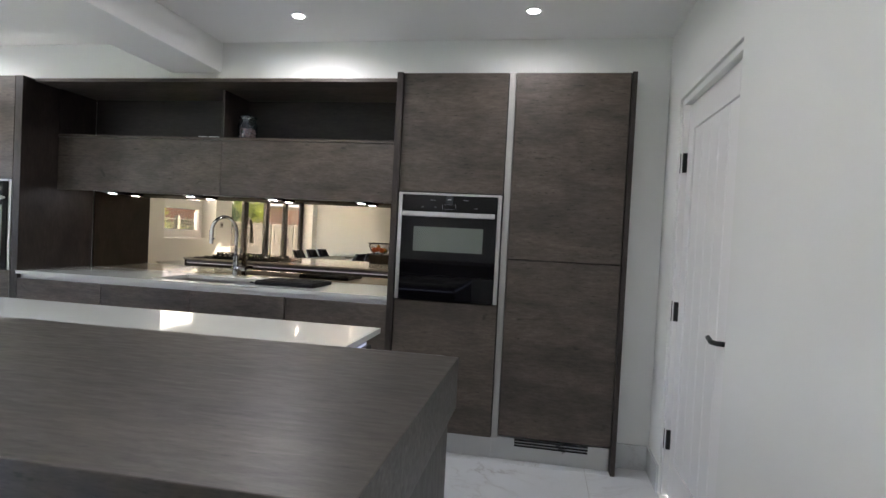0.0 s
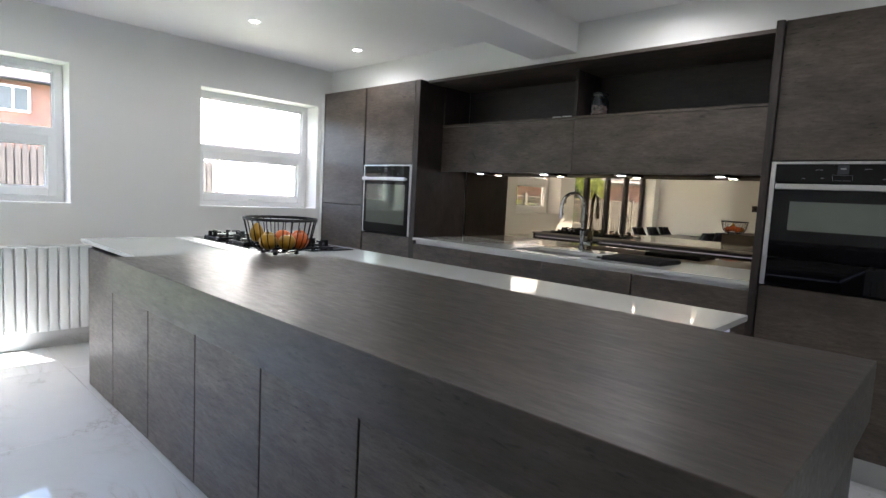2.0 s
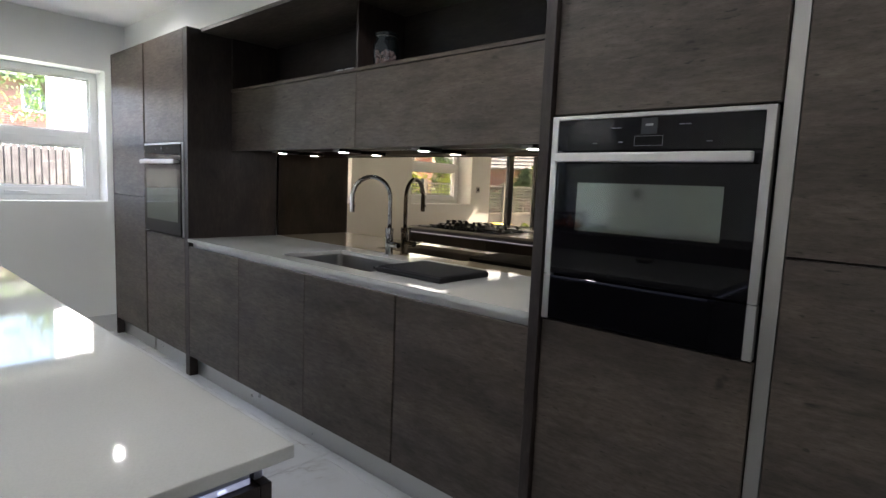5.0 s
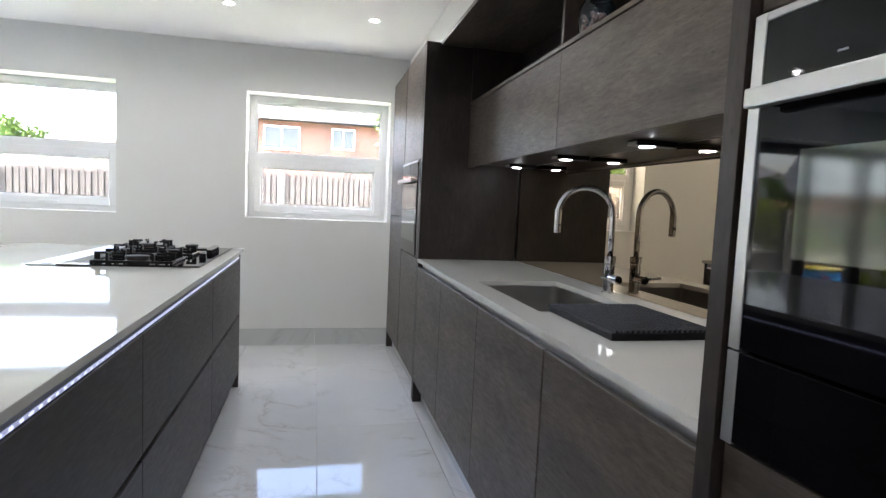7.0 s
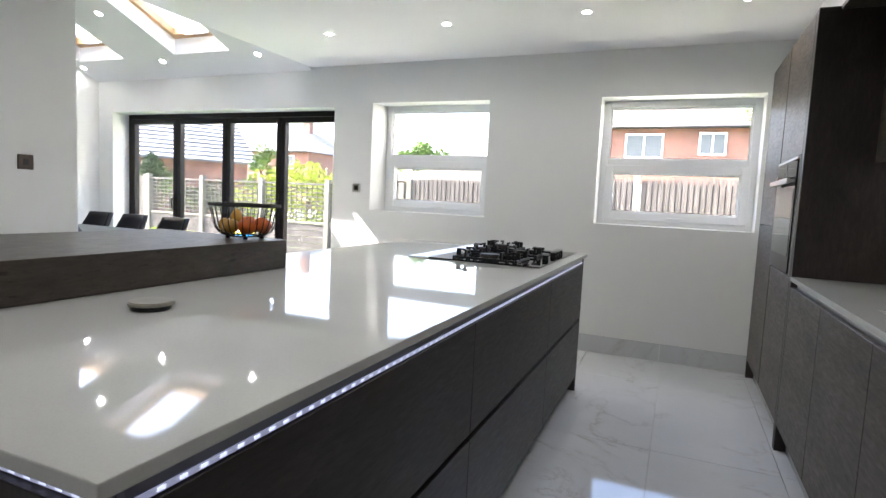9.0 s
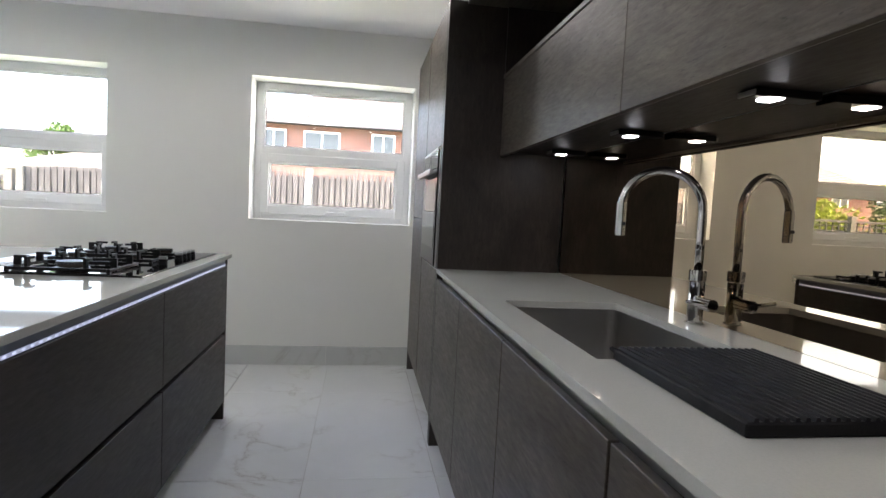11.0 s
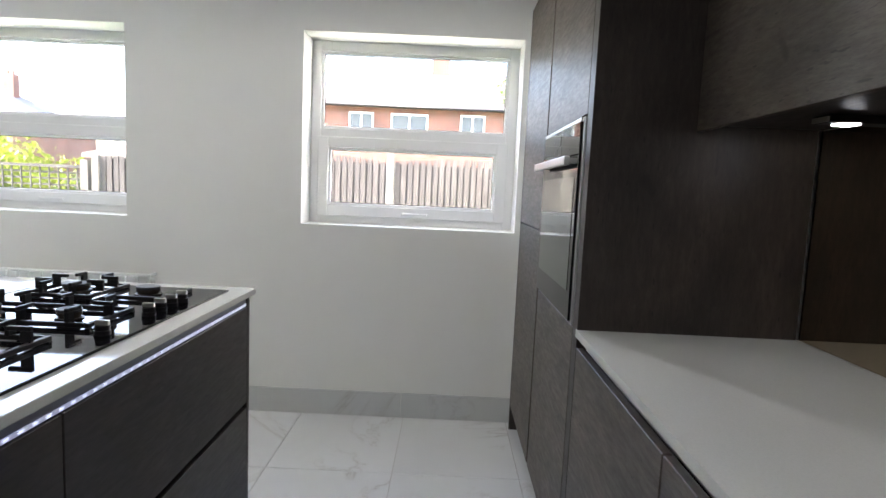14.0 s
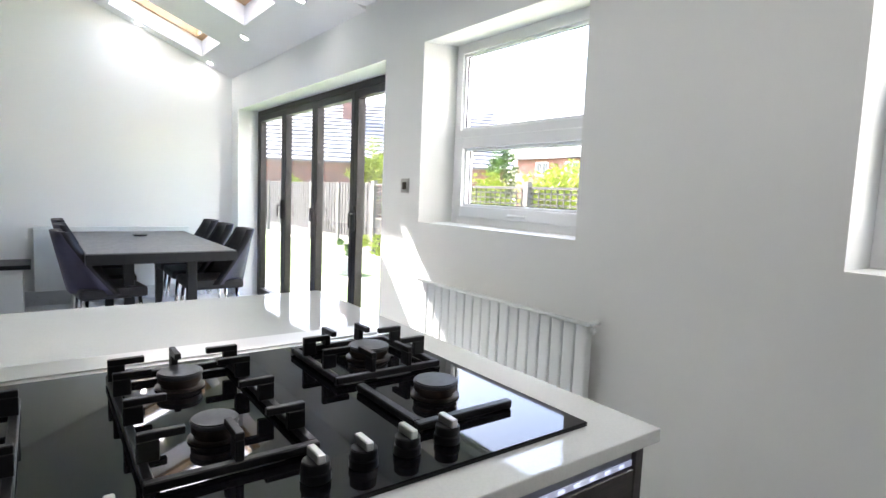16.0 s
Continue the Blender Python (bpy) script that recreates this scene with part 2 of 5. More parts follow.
def mirror():
    m, nt, p = material("bronze_mirror")
    p.inputs["Base Color"].default_value = (0.52, 0.425, 0.31, 1)
    p.inputs["Metallic"].default_value = 1.0
    v = coords(nt)
    nt.links.new(ramp(nt, noise_tex(nt, v, 2, 3), [(0.4, (0.004,) * 3), (0.7, (0.012,) * 3)]), p.inputs["Roughness"])
    return m


M["mirror"] = mirror()


def oven_window():
    m, nt, p = material("oven_window_glass")
    v = coords(nt)
    f = noise_tex(nt, v, 3, 3)
    nt.links.new(ramp(nt, f, [(0.3, (0.17, 0.19, 0.17)), (0.7, (0.20, 0.22, 0.20))]), p.inputs["Base Color"])
    p.inputs["Metallic"].default_value = 0.9
    nt.links.new(ramp(nt, f, [(0.3, (0.05,) * 3), (0.7, (0.09,) * 3)]), p.inputs["Roughness"])
    return m


M["oven_window"] = oven_window()


def foliage(name, dark, light):
    m, nt, p = material(name)
    v = coords(nt)
    f = noise_tex(nt, v, 3.0, 6)
    g = nt.nodes.new("ShaderNodeNewGeometry")
    c = mix(nt, 0.5, ramp(nt, f, [(0.3, dark), (0.7, light)]), ramp(nt, g.outputs["Random Per Island"], [(0.0, dark), (1.0, light)]))
    nt.links.new(c, p.inputs["Base Color"])
    p.inputs["Roughness"].default_value = 0.55
    return m


M["leaf"] = foliage("leaf_green", (0.05, 0.09, 0.02), (0.16, 0.26, 0.06))
M["leaf_dark"] = foliage("leaf_dark_green", (0.015, 0.035, 0.015), (0.05, 0.09, 0.03))
M["leaf_yellow"] = foliage("leaf_yellow_green", (0.16, 0.21, 0.03), (0.38, 0.43, 0.08))
M["bark"] = plain("bark", (0.10, 0.075, 0.05), 0.9, 0, 0.3, 8, 0.8)
M["fence"] = plain("weathered_fence_wood", (0.060, 0.053, 0.050), 0.85, 0, 0.35, 5, 0.6)
M["post"] = plain("concrete_post", (0.125, 0.115, 0.10), 0.9, 0, 0.12, 7, 0.6)
M["gravel"] = plain("concrete_board", (0.20, 0.185, 0.165), 0.9, 0, 0.12, 7, 0.6)


def pattern_brick(name, c1, c2, mortar, w, h, gap, rough=0.85):
    m, nt, p = material(name)
    tc = nt.nodes.new("ShaderNodeTexCoord")
    sep = nt.nodes.new("ShaderNodeSeparateXYZ")
    nt.links.new(tc.outputs["Object"], sep.inputs[0])
    add = nt.nodes.new("ShaderNodeMath")
    nt.links.new(sep.outputs[0], add.inputs[0])
    nt.links.new(sep.outputs[1], add.inputs[1])
    cmb = nt.nodes.new("ShaderNodeCombineXYZ")
    nt.links.new(add.outputs[0], cmb.inputs[0])
    nt.links.new(sep.outputs[2], cmb.inputs[1])
    b = nt.nodes.new("ShaderNodeTexBrick")
    b.inputs["Color1"].default_value = (*c1, 1)
    b.inputs["Color2"].default_value = (*c2, 1)
    b.inputs["Mortar"].default_value = (*mortar, 1)
    b.inputs["Scale"].default_value = 1.0
    b.inputs["Brick Width"].default_value = w
    b.inputs["Row Height"].default_value = h
    b.inputs["Mortar Size"].default_value = gap
    nt.links.new(cmb.outputs[0], b.inputs["Vector"])
    f = noise_tex(nt, tc.outputs["Object"], 1.3, 5)
    nt.links.new(mix(nt, 1.0, b.outputs[0], ramp(nt, f, [(0.3, (0.75,) * 3), (0.7, (1.15,) * 3)]), "MULTIPLY"), p.inputs["Base Color"])
    p.inputs["Roughness"].default_value = rough
    return m


M["brick"] = pattern_brick("red_brick", (0.24, 0.085, 0.055), (0.15, 0.055, 0.04), (0.26, 0.22, 0.19), 0.225, 0.075, 0.008)
M["roof"] = plain("brown_roof_tile", (0.105, 0.088, 0.080), 0.85, 0, 0.25, 2.0, 0.5)
M["roof_red"] = plain("red_roof_tile", (0.20, 0.10, 0.07), 0.85, 0, 0.25, 2.0, 0.5)
M["roof_slate"] = plain("grey_slate", (0.12, 0.12, 0.125), 0.7, 0, 0.25, 2.0, 0.5)
M["far_window"] = plain("far_window_glass", (0.10, 0.11, 0.12), 0.08)
M["felt"] = plain("shed_roof_felt", (0.26, 0.22, 0.19), 0.9, 0, 0.2, 3, 0.5)


def ground_material():
    m, nt, p = material("patio_and_lawn")
    v = coords(nt, vary=False)
    f = noise_tex(nt, v, 0.25, 5)
    g = noise_tex(nt, v, 9, 6)
    a = mix(nt, g, (0.05, 0.09, 0.025), (0.11, 0.15, 0.05))
    b = mix(nt, g, (0.34, 0.33, 0.30), (0.44, 0.42, 0.39))
    nt.links.new(mix(nt, ramp(nt, f, [(0.5, (0, 0, 0)), (0.56, (1, 1, 1))]), a, b), p.inputs["Base Color"])
    p.inputs["Roughness"].default_value = 0.9
    return m


M["ground"] = ground_material()

# ---- mesh helpers ----
def at_world(parent):
    v = Vector((0, 0, 0))
    while parent is not None:
        v = v + parent.location
        parent = parent.parent
    return v


def thing(name, loc, label, category, group=""):
    e = new(name)
    e.location = loc
    e.empty_display_size = 0.1
    return tagged(e, label, category, group)


def part(name, bm, mat, parent=None, label="", smooth=False, kind=""):
    """One mesh object from a bmesh given in the room's own coordinates."""
    off = at_world(parent)
    bmesh.ops.translate(bm, verts=bm.verts, vec=-off)
    bmesh.ops.recalc_face_normals(bm, faces=bm.faces)
    me = bpy.data.meshes.new(name)
    bm.to_mesh(me)
    bm.free()
    mats = mat if isinstance(mat, (list, tuple)) else [mat]
    for x in mats:
        me.materials.append(M[x])
    if smooth:
        for p in me.polygons:
            p.use_smooth = True
    ob = new(name, me)
    ob.parent = parent
    return tagged(ob, label, kind=kind)


def add_box(bm, x0, x1, y0, y1, z0, z1, bevel=0.0, seg=1, mi=0):
    vs = [bm.verts.new((x, y, z)) for x in (x0, x1) for y in (y0, y1) for z in (z0, z1)]
    quads = ((0, 1, 3, 2), (4, 6, 7, 5), (0, 4, 5, 1), (2, 3, 7, 6), (0, 2, 6, 4), (1, 5, 7, 3))
    fs = [bm.faces.new([vs[i] for i in q]) for q in quads]
    for f in fs:
        f.material_index = mi
    if bevel:
        es = list({e for f in fs for e in f.edges})
        bmesh.ops.bevel(bm, geom=es, offset=bevel, segments=seg, affect="EDGES", profile=0.6)


def box(name, b, mat, parent=None, bevel=0.0015, label="", kind="", seg=1):
    bm = bmesh.new()
    add_box(bm, *b, bevel=bevel, seg=seg)
    return part(name, bm, mat, parent, label, kind=kind)


def add_cyl(bm, c, r, h, seg=24, r2=None, axis="z", bevel=0.0):
    m = Matrix.Translation(c)
    if axis == "x":
        m = m @ Matrix.Rotation(radians(90), 4, "Y")
    if axis == "y":
        m = m @ Matrix.Rotation(radians(-90), 4, "X")
    m = m @ Matrix.Translation((0, 0, h / 2))
    ret = bmesh.ops.create_cone(bm, cap_ends=True, segments=seg, radius1=r, radius2=r if r2 is None else r2, depth=h, matrix=m)
    if bevel:
        es = {e for v in ret["verts"] for e in v.link_edges if len(e.link_faces) == 2 and any(len(f.verts) > 4 for f in e.link_faces)}
        bmesh.ops.bevel(bm, geom=list(es), offset=bevel, segments=2, affect="EDGES")


def add_prism(bm, pts, axis, lo, hi):
    """A flat outline swept along an axis. pts are pairs in the two other axes, in x, y, z order."""
    def v(p, a):
        return {"x": (a, p[0], p[1]), "y": (p[0], a, p[1]), "z": (p[0], p[1], a)}[axis]
    a = [bm.verts.new(v(p, lo)) for p in pts]
    b = [bm.verts.new(v(p, hi)) for p in pts]
    bm.faces.new(a)
    bm.faces.new(b[::-1])
    n = len(pts)
    for i in range(n):
        bm.faces.new((a[i], b[i], b[(i + 1) % n], a[(i + 1) % n]))


def add_tube(bm, pts, r, seg=10, closed=False):
    """A round bar through the points."""
    pts = [Vector(p) for p in pts]
    n = len(pts)
    rings = []
    side = None
    for i, p in enumerate(pts):
        if closed:
            d = pts[(i + 1) % n] - pts[i - 1]
        else:
            d = pts[min(i + 1, n - 1)] - pts[max(i - 1, 0)]
        d.normalize()
        if side is None:
            side = d.orthogonal().normalized()
        side = (side - d * side.dot(d)).normalized()
        up = d.cross(side)
        rings.append([bm.verts.new(p + (side * math.cos(a) + up * math.sin(a)) * r) for a in (2 * math.pi * k / seg for k in range(seg))])
    last = n if closed else n - 1
    for i in range(last):
        a, b = rings[i], rings[(i + 1) % n]
        for k in range(seg):
            bm.faces.new((a[k], a[(k + 1) % seg], b[(k + 1) % seg], b[k]))
    if not closed:
        bm.faces.new(rings[0][::-1])
        bm.faces.new(rings[-1])


def grid_wall(bm, axis, lo, hi, a0, a1, z0, z1, holes):
    """A wall slab with rectangular openings (a0, a1, z0, z1); axis is the one across its thickness."""
    cuts_a = sorted({a0, a1, *[v for h in holes for v in h[:2]]})
    for i in range(len(cuts_a) - 1):
        p, q = cuts_a[i], cuts_a[i + 1]
        mid = (p + q) / 2
        spans, z = [], z0
        for h in sorted([h for h in holes if h[0] < mid < h[1]], key=lambda h: h[2]):
            if h[2] > z:
                spans.append((z, h[2]))
            z = h[3]
        if z < z1:
            spans.append((z, z1))
        for s, e in spans:
            if axis == "x":
                add_box(bm, lo, hi, p, q, s, e)
            else:
                add_box(bm, p, q, lo, hi, s, e)


# ---- the shell ----
XW, XE = -4.555, 1.13            # inner faces of the west and east walls
YB = 3.95                        # bulkhead face above the cabinets
YM = 4.462                       # face of the wall behind the units
YP, YS = -0.29, -3.50            # edge of the flat ceiling, far end wall
ZC = 2.50
TW = 0.30


def vault_z(x):
    return 2.47 + 0.405 * (x - XW)


W1 = (0.44, 1.637, 1.088, 2.126)
W2 = (2.607, 3.795, 1.088, 2.126)
BF = (-3.25, 0.0, 0.0, 2.10)

bm = bmesh.new()
grid_wall(bm, "x", XW - TW, XW, YS - 0.3, YM + 0.3, -0.1, 2.49, [W1, W2, BF])
add_box(bm, XW - TW, XW, YP, YM + 0.3, 2.49, ZC + 0.12)
part("wall_west", bm, "wall", kind="structure", label="white painted wall with two windows and folding doors")
bm = bmesh.new()
grid_wall(bm, "x", XE, XE + 0.2, YP, YM + 0.3, -0.1, ZC + 0.1, [(2.75, 3.665, 0.0, 2.073)])
part("wall_east", bm, "wall", kind="structure", label="white painted wall around a boarded door")
bm = bmesh.new()
add_box(bm, XW, XE, YM + 0.01, YM + 0.2, -0.1, ZC + 0.1)
add_box(bm, XW, XE, YB, YM + 0.01, 2.265, ZC)
add_box(bm, 0.932, XE, YB, YM + 0.01, -0.0, 2.265)
add_box(bm, XW, -4.475, 3.84, YM + 0.01, 0.0, 2.25)
part("wall_north", bm, "wall", kind="structure", label="white painted wall and bulkhead over the units")
bm = bmesh.new()
add_box(bm, -2.15, XE + 0.2, YP - 0.3, YP, -0.1, ZC + 0.1)
part("wall_pier", bm, "wall", kind="structure", label="white painted return wall beside the dining opening")
bm = bmesh.new()
add_prism(bm, [(XW, -0.1), (0.3, -0.1), (0.3, vault_z(0.3)), (XW, vault_z(XW))], "y", YS - 0.3, YS)
part("wall_south", bm, "wall", kind="structure", label="white painted gable wall of the dining end")
bm = bmesh.new()
add_box(bm, 0.3, 0.5, YS - 0.3, YP - 0.3, -0.1, 4.6)
part("wall_dining", bm, "wall", kind="structure", label="plain white painted wall")
bm = bmesh.new()
add_prism(bm, [(XW, ZC + 0.1), (0.5, ZC + 0.1), (0.5, vault_z(0.5) + 0.1), (XW, ZC + 0.11)], "y", YP, YP + 0.15)
part("wall_cheek", bm, "wall", kind="structure", label="white painted cheek above the flat ceiling")
bm = bmesh.new()
add_box(bm, XW, XE, YP, YM + 0.01, ZC, ZC + 0.1)
part("ceiling", bm, "ceiling", kind="structure", label="flat white painted ceiling")
bm = bmesh.new()
add_box(bm, -2.045, -1.68, YP, YB, 2.303, ZC, bevel=0.003)
part("ceiling_beam", bm, "ceiling", kind="structure", label="boxed white ceiling beam")

# sloping ceiling with two roof windows
SKY = [(-1.79, -1.03), (-3.30, -2.56)]
SX = (-4.19, -3.33)
bm = bmesh.new()


def slope_slab(bm, x0, x1, y0, y1, t=0.28):
    add_prism(bm, [(x0, vault_z(x0)), (x1, vault_z(x1)), (x1, vault_z(x1) + t), (x0, vault_z(x0) + t)], "y", y0, y1)


slope_slab(bm, XW - 0.3, SX[0], YS - 0.3, YP)
slope_slab(bm, SX[1], 0.5, YS - 0.3, YP)
for a, b in ((YS - 0.3, SKY[1][0]), (SKY[1][1], SKY[0][0]), (SKY[0][1], YP)):
    slope_slab(bm, SX[0], SX[1], a, b)
part("ceiling_vault", bm, "ceiling", kind="structure", label="sloping white ceiling with two roof window wells")


def roof_window(y0, y1, i):
    t = thing("roof_window", (SX[0], (y0 + y1) / 2, vault_z(SX[0]) + 0.2), "pine framed roof window in the sloping ceiling", "roof window", "roof windows")
    c = math.cos(math.atan(0.405))
    up = 0.21
    for nm, xa, xb, ya, yb in (("frame_rail", SX[0], SX[0] + 0.06, y0, y1), ("frame_rail", SX[1] - 0.06, SX[1], y0, y1),
                               ("frame_stile", SX[0] + 0.06, SX[1] - 0.06, y0, y0 + 0.055), ("frame_stile", SX[0] + 0.06, SX[1] - 0.06, y1 - 0.055, y1)):
        bm = bmesh.new()
        add_prism(bm, [(xa, vault_z(xa) + up - 0.05), (xb, vault_z(xb) + up - 0.05), (xb, vault_z(xb) + up + 0.03), (xa, vault_z(xa) + up + 0.03)], "y", ya + 0.002, yb - 0.002)
        part(nm, bm, "pine", t)
    bm = bmesh.new()
    xa, xb = SX[0] + 0.06, SX[1] - 0.06
    add_prism(bm, [(xa, vault_z(xa) + up), (xb, vault_z(xb) + up), (xb, vault_z(xb) + up + 0.006), (xa, vault_z(xa) + up + 0.006)], "y", y0 + 0.057, y1 - 0.057)
    pane = part("pane", bm, "glass", t, "clear glass")
    pane.visible_shadow = False
    bm = bmesh.new()
    add_box(bm, SX[0] + 0.055, SX[0] + 0.075, (y0 + y1) / 2 - 0.16, (y0 + y1) / 2 + 0.16, vault_z(SX[0]) + up - 0.045, vault_z(SX[0]) + up - 0.03, bevel=0.003)
    part("handle", bm, "alu", t, "aluminium control bar")


for i, (a, b) in enumerate(SKY):
    roof_window(a, b, i)

# skirting
bm = bmesh.new()
add_box(bm, XW, XW + 0.012, 3.203, 3.84, 0, 0.142)
part("baseboard", bm, "marble_skirt", kind="structure", label="marble effect tile skirting")
bm = bmesh.new()
add_box(bm, XW, XW + 0.012, 2.033, 3.200, 0, 0.142)
part("baseboard", bm, "marble_skirt", kind="structure", label="marble effect tile skirting")
bm = bmesh.new()
add_box(bm, XW, XW + 0.012, 0.002, 2.030, 0, 0.142)
part("baseboard", bm, "marble_skirt", kind="structure", label="marble effect tile skirting")
bm = bmesh.new()
add_box(bm, XE - 0.012, XE, 3.667, YB, 0, 0.142)
add_box(bm, XE - 0.012, XE, YP, 2.75, 0, 0.142)
add_box(bm, 0.94, XE - 0.012, YB - 0.012, YB, 0, 0.142)
part("baseboard", bm, "marble_skirt", kind="structure", label="marble effect tile skirting")
bm = bmesh.new()
add_box(bm, XW, 0.3, YS, YS + 0.012, 0, 0.142)
part("baseboard", bm, "marble_skirt", kind="structure", label="marble effect tile skirting")

# ---- windows ----
def window(name, y0, y1, z0, z1, label):
    """White two-light window: fixed pane above, opening casement below."""
    t = new(name)
    t.location = (XW - 0.2, (y0 + y1) / 2, z0)
    tagged(t, label, "window", "side windows", "structure")
    xa, xb = XW - 0.27, XW - 0.20
    f = 0.055
    zm = z0 + 0.50 * (z1 - z0)
    for nm, b in (("frame_side", (xa, xb, y0, y0 + f, z0, z1)), ("frame_side", (xa, xb, y1 - f, y1, z0, z1)),
                  ("frame_head", (xa, xb, y0 + f, y1 - f, z1 - f, z1)), ("frame_foot", (xa, xb, y0 + f, y1 - f, z0, z0 + f)),
                  ("transom", (xa, xb, y0 + f, y1 - f, zm - 0.03, zm + 0.03))):
        box(nm, b, "upvc", t, 0.004, seg=2)
    s = 0.062
    sx0, sx1 = xa + 0.008, xb + 0.018
    sash = part_frame("casement", sx0, sx1, y0 + f - 0.012, y1 - f + 0.012, z0 + f - 0.012, zm - 0.018, s, "upvc", t)
    bm = bmesh.new()
    add_box(bm, sx1, sx1 + 0.012, (y0 + y1) / 2 - 0.05, (y0 + y1) / 2 + 0.01, z0 + f + 0.004, z0 + f + 0.022, bevel=0.003)
    add_box(bm, sx1 + 0.008, sx1 + 0.024, (y0 + y1) / 2 - 0.03, (y0 + y1) / 2 + 0.1, z0 + f + 0.008, z0 + f + 0.02, bevel=0.003)
    part("handle", bm, "upvc", sash, "white lever handle")
    for a, b in ((zm + 0.03, z1 - f), (z0 + f + s - 0.012, zm - 0.018 - s)):
        p = box("pane", (xa + 0.03, xa + 0.036, y0 + f + (0 if a > zm else s - 0.012), y1 - f - (0 if a > zm else s - 0.012), a, b), "glass", t, 0, "clear glass")
        p.visible_shadow = False
        ya, yb = y0 + f + (0 if a > zm else s - 0.012), y1 - f - (0 if a > zm else s - 0.012)
        part_frame("gasket", xa + 0.0365, xa + 0.0395, ya + 0.0005, yb - 0.0005, a + 0.0005, b - 0.0005, 0.017, "black_plastic", t, "thin black rubber gasket")
        part_frame("glazing_bead", xa + 0.040, xb - (0.014 if a > zm else 0.002), ya + 0.0005, yb - 0.0005, a + 0.0005, b - 0.0005, 0.0135, "upvc", t)
    bm = bmesh.new()
    add_box(bm, xa - 0.04, xa, y0, y1, z0 - 0.03, z0 + 0.01, bevel=0.004)
    part("window_sill", bm, "upvc", t)
    return t


def part_frame(name, x0, x1, y0, y1, z0, z1, w, mat, parent, label=""):
    bm = bmesh.new()
    for b in ((x0, x1, y0, y0 + w, z0, z1), (x0, x1, y1 - w, y1, z0, z1), (x0, x1, y0 + w, y1 - w, z0, z0 + w), (x0, x1, y0 + w, y1 - w, z1 - w, z1)):
        add_box(bm, *b, bevel=0.003)
    return part(name, bm, mat, parent, label)


bm = bmesh.new()
for a, b in ((W1[2], W1[3]),):
    va = [bm.verts.new((p[0], p[1], a)) for p in ((XW - 0.004, W1[0]), (XW - 0.20, W1[0] + 0.058), (XW - 0.27, W1[0] + 0.058), (XW - 0.27, W1[0]))]
    vb = [bm.verts.new((v.co.x, v.co.y, b)) for v in va]
    for k in range(4):
        bm.faces.new((va[k], va[(k + 1) % 4], vb[(k + 1) % 4], vb[k]))
    bm.faces.new(va)
    bm.faces.new(vb)
part("window_reveal", bm, "wall", kind="structure", label="splayed white painted window reveal")
window("window_1", W1[0] + 0.059, *W1[1:], "white plastic window with fixed pane over a casement, near the folding doors")
window("window_2", *W2, "white plastic window with fixed pane over a casement, next to the tall units")

# ---- folding doors ----
bif = new("door_1")
bif.location = (XW - 0.25, -1.6, 0)
tagged(bif, "closed dark framed folding glass doors of four leaves", "folding door", "", "structure")
xa, xb = XW - 0.29, XW - 0.22
box("frame_head", (xa, xb, BF[0] + 0.05, BF[1] - 0.05, 2.045, 2.10), "frame_dark", bif, 0.003)
box("frame_foot", (xa, xb, BF[0] + 0.05, BF[1] - 0.05, 0.0, 0.03), "frame_dark", bif, 0.003)
box("frame_side", (xa, xb, BF[0], BF[0] + 0.05, 0, 2.10), "frame_dark", bif, 0.003)
box("frame_side", (xa, xb, BF[1] - 0.05, BF[1], 0, 2.10), "frame_dark", bif, 0.003)
n = 4
step = (BF[1] - BF[0] - 0.11) / n
for i in range(n):
    y0 = BF[0] + 0.055 + i * step
    y1 = y0 + step - 0.004
    leaf = part_frame("leaf", xa + 0.008, xb + 0.006, y0, y1, 0.035, 2.04, 0.058, "frame_dark", bif)
    p = box("pane", (xa + 0.03, xa + 0.038, y0 + 0.058, y1 - 0.058, 0.093, 1.982), "glass", bif, 0, "clear glass")
    p.visible_shadow = False
    if i in (0, 2, 3):
        yy = y1 - 0.03 if i == 0 else y0 + 0.03
        bm = bmesh.new()
        add_box(bm, xb + 0.006, xb + 0.022, yy - 0.016, yy + 0.016, 0.93, 1.13, bevel=0.004)
        add_box(bm, xb + 0.022, xb + 0.06, yy - 0.010, yy + 0.010, 1.06, 1.08, bevel=0.003)
        add_box(bm, xb + 0.045, xb + 0.06, yy - 0.012, yy + 0.012, 0.96, 1.08, bevel=0.004)
        part("handle", bm, "black_plastic", leaf, "black lever handle")

# ---- boarded door ----
door = new("door_2")
door.location = (XE + 0.09, 3.18, 0)
tagged(door, "closed white boarded door with black hinges and handle", "door", "", "structure")
bm = bmesh.new()
y0, y1 = 2.785, 3.63
add_box(bm, XE + 0.040, XE + 0.075, y0, y0 + 0.10, 0.01, 2.035, bevel=0.002)
add_box(bm, XE + 0.040, XE + 0.075, y1 - 0.10, y1, 0.01, 2.035, bevel=0.002)
add_box(bm, XE + 0.040, XE + 0.075, y0 + 0.10, y1 - 0.10, 1.90, 2.035, bevel=0.002)
add_box(bm, XE + 0.040, XE + 0.075, y0 + 0.10, y1 - 0.10, 0.01, 0.20, bevel=0.002)
part("leaf", bm, "gloss_white", door)
k = 5
w = (y1 - y0 - 0.2) / k
for i in range(k):
    box("board", (XE + 0.048, XE + 0.070, y0 + 0.10 + i * w + 0.002, y0 + 0.10 + (i + 1) * w - 0.002, 0.2, 1.9), "gloss_white", door, 0.003)
bm = bmesh.new()
add_box(bm, XE + 0.012, XE + 0.2, 2.752, 2.783, 0, 2.071, bevel=0.002)
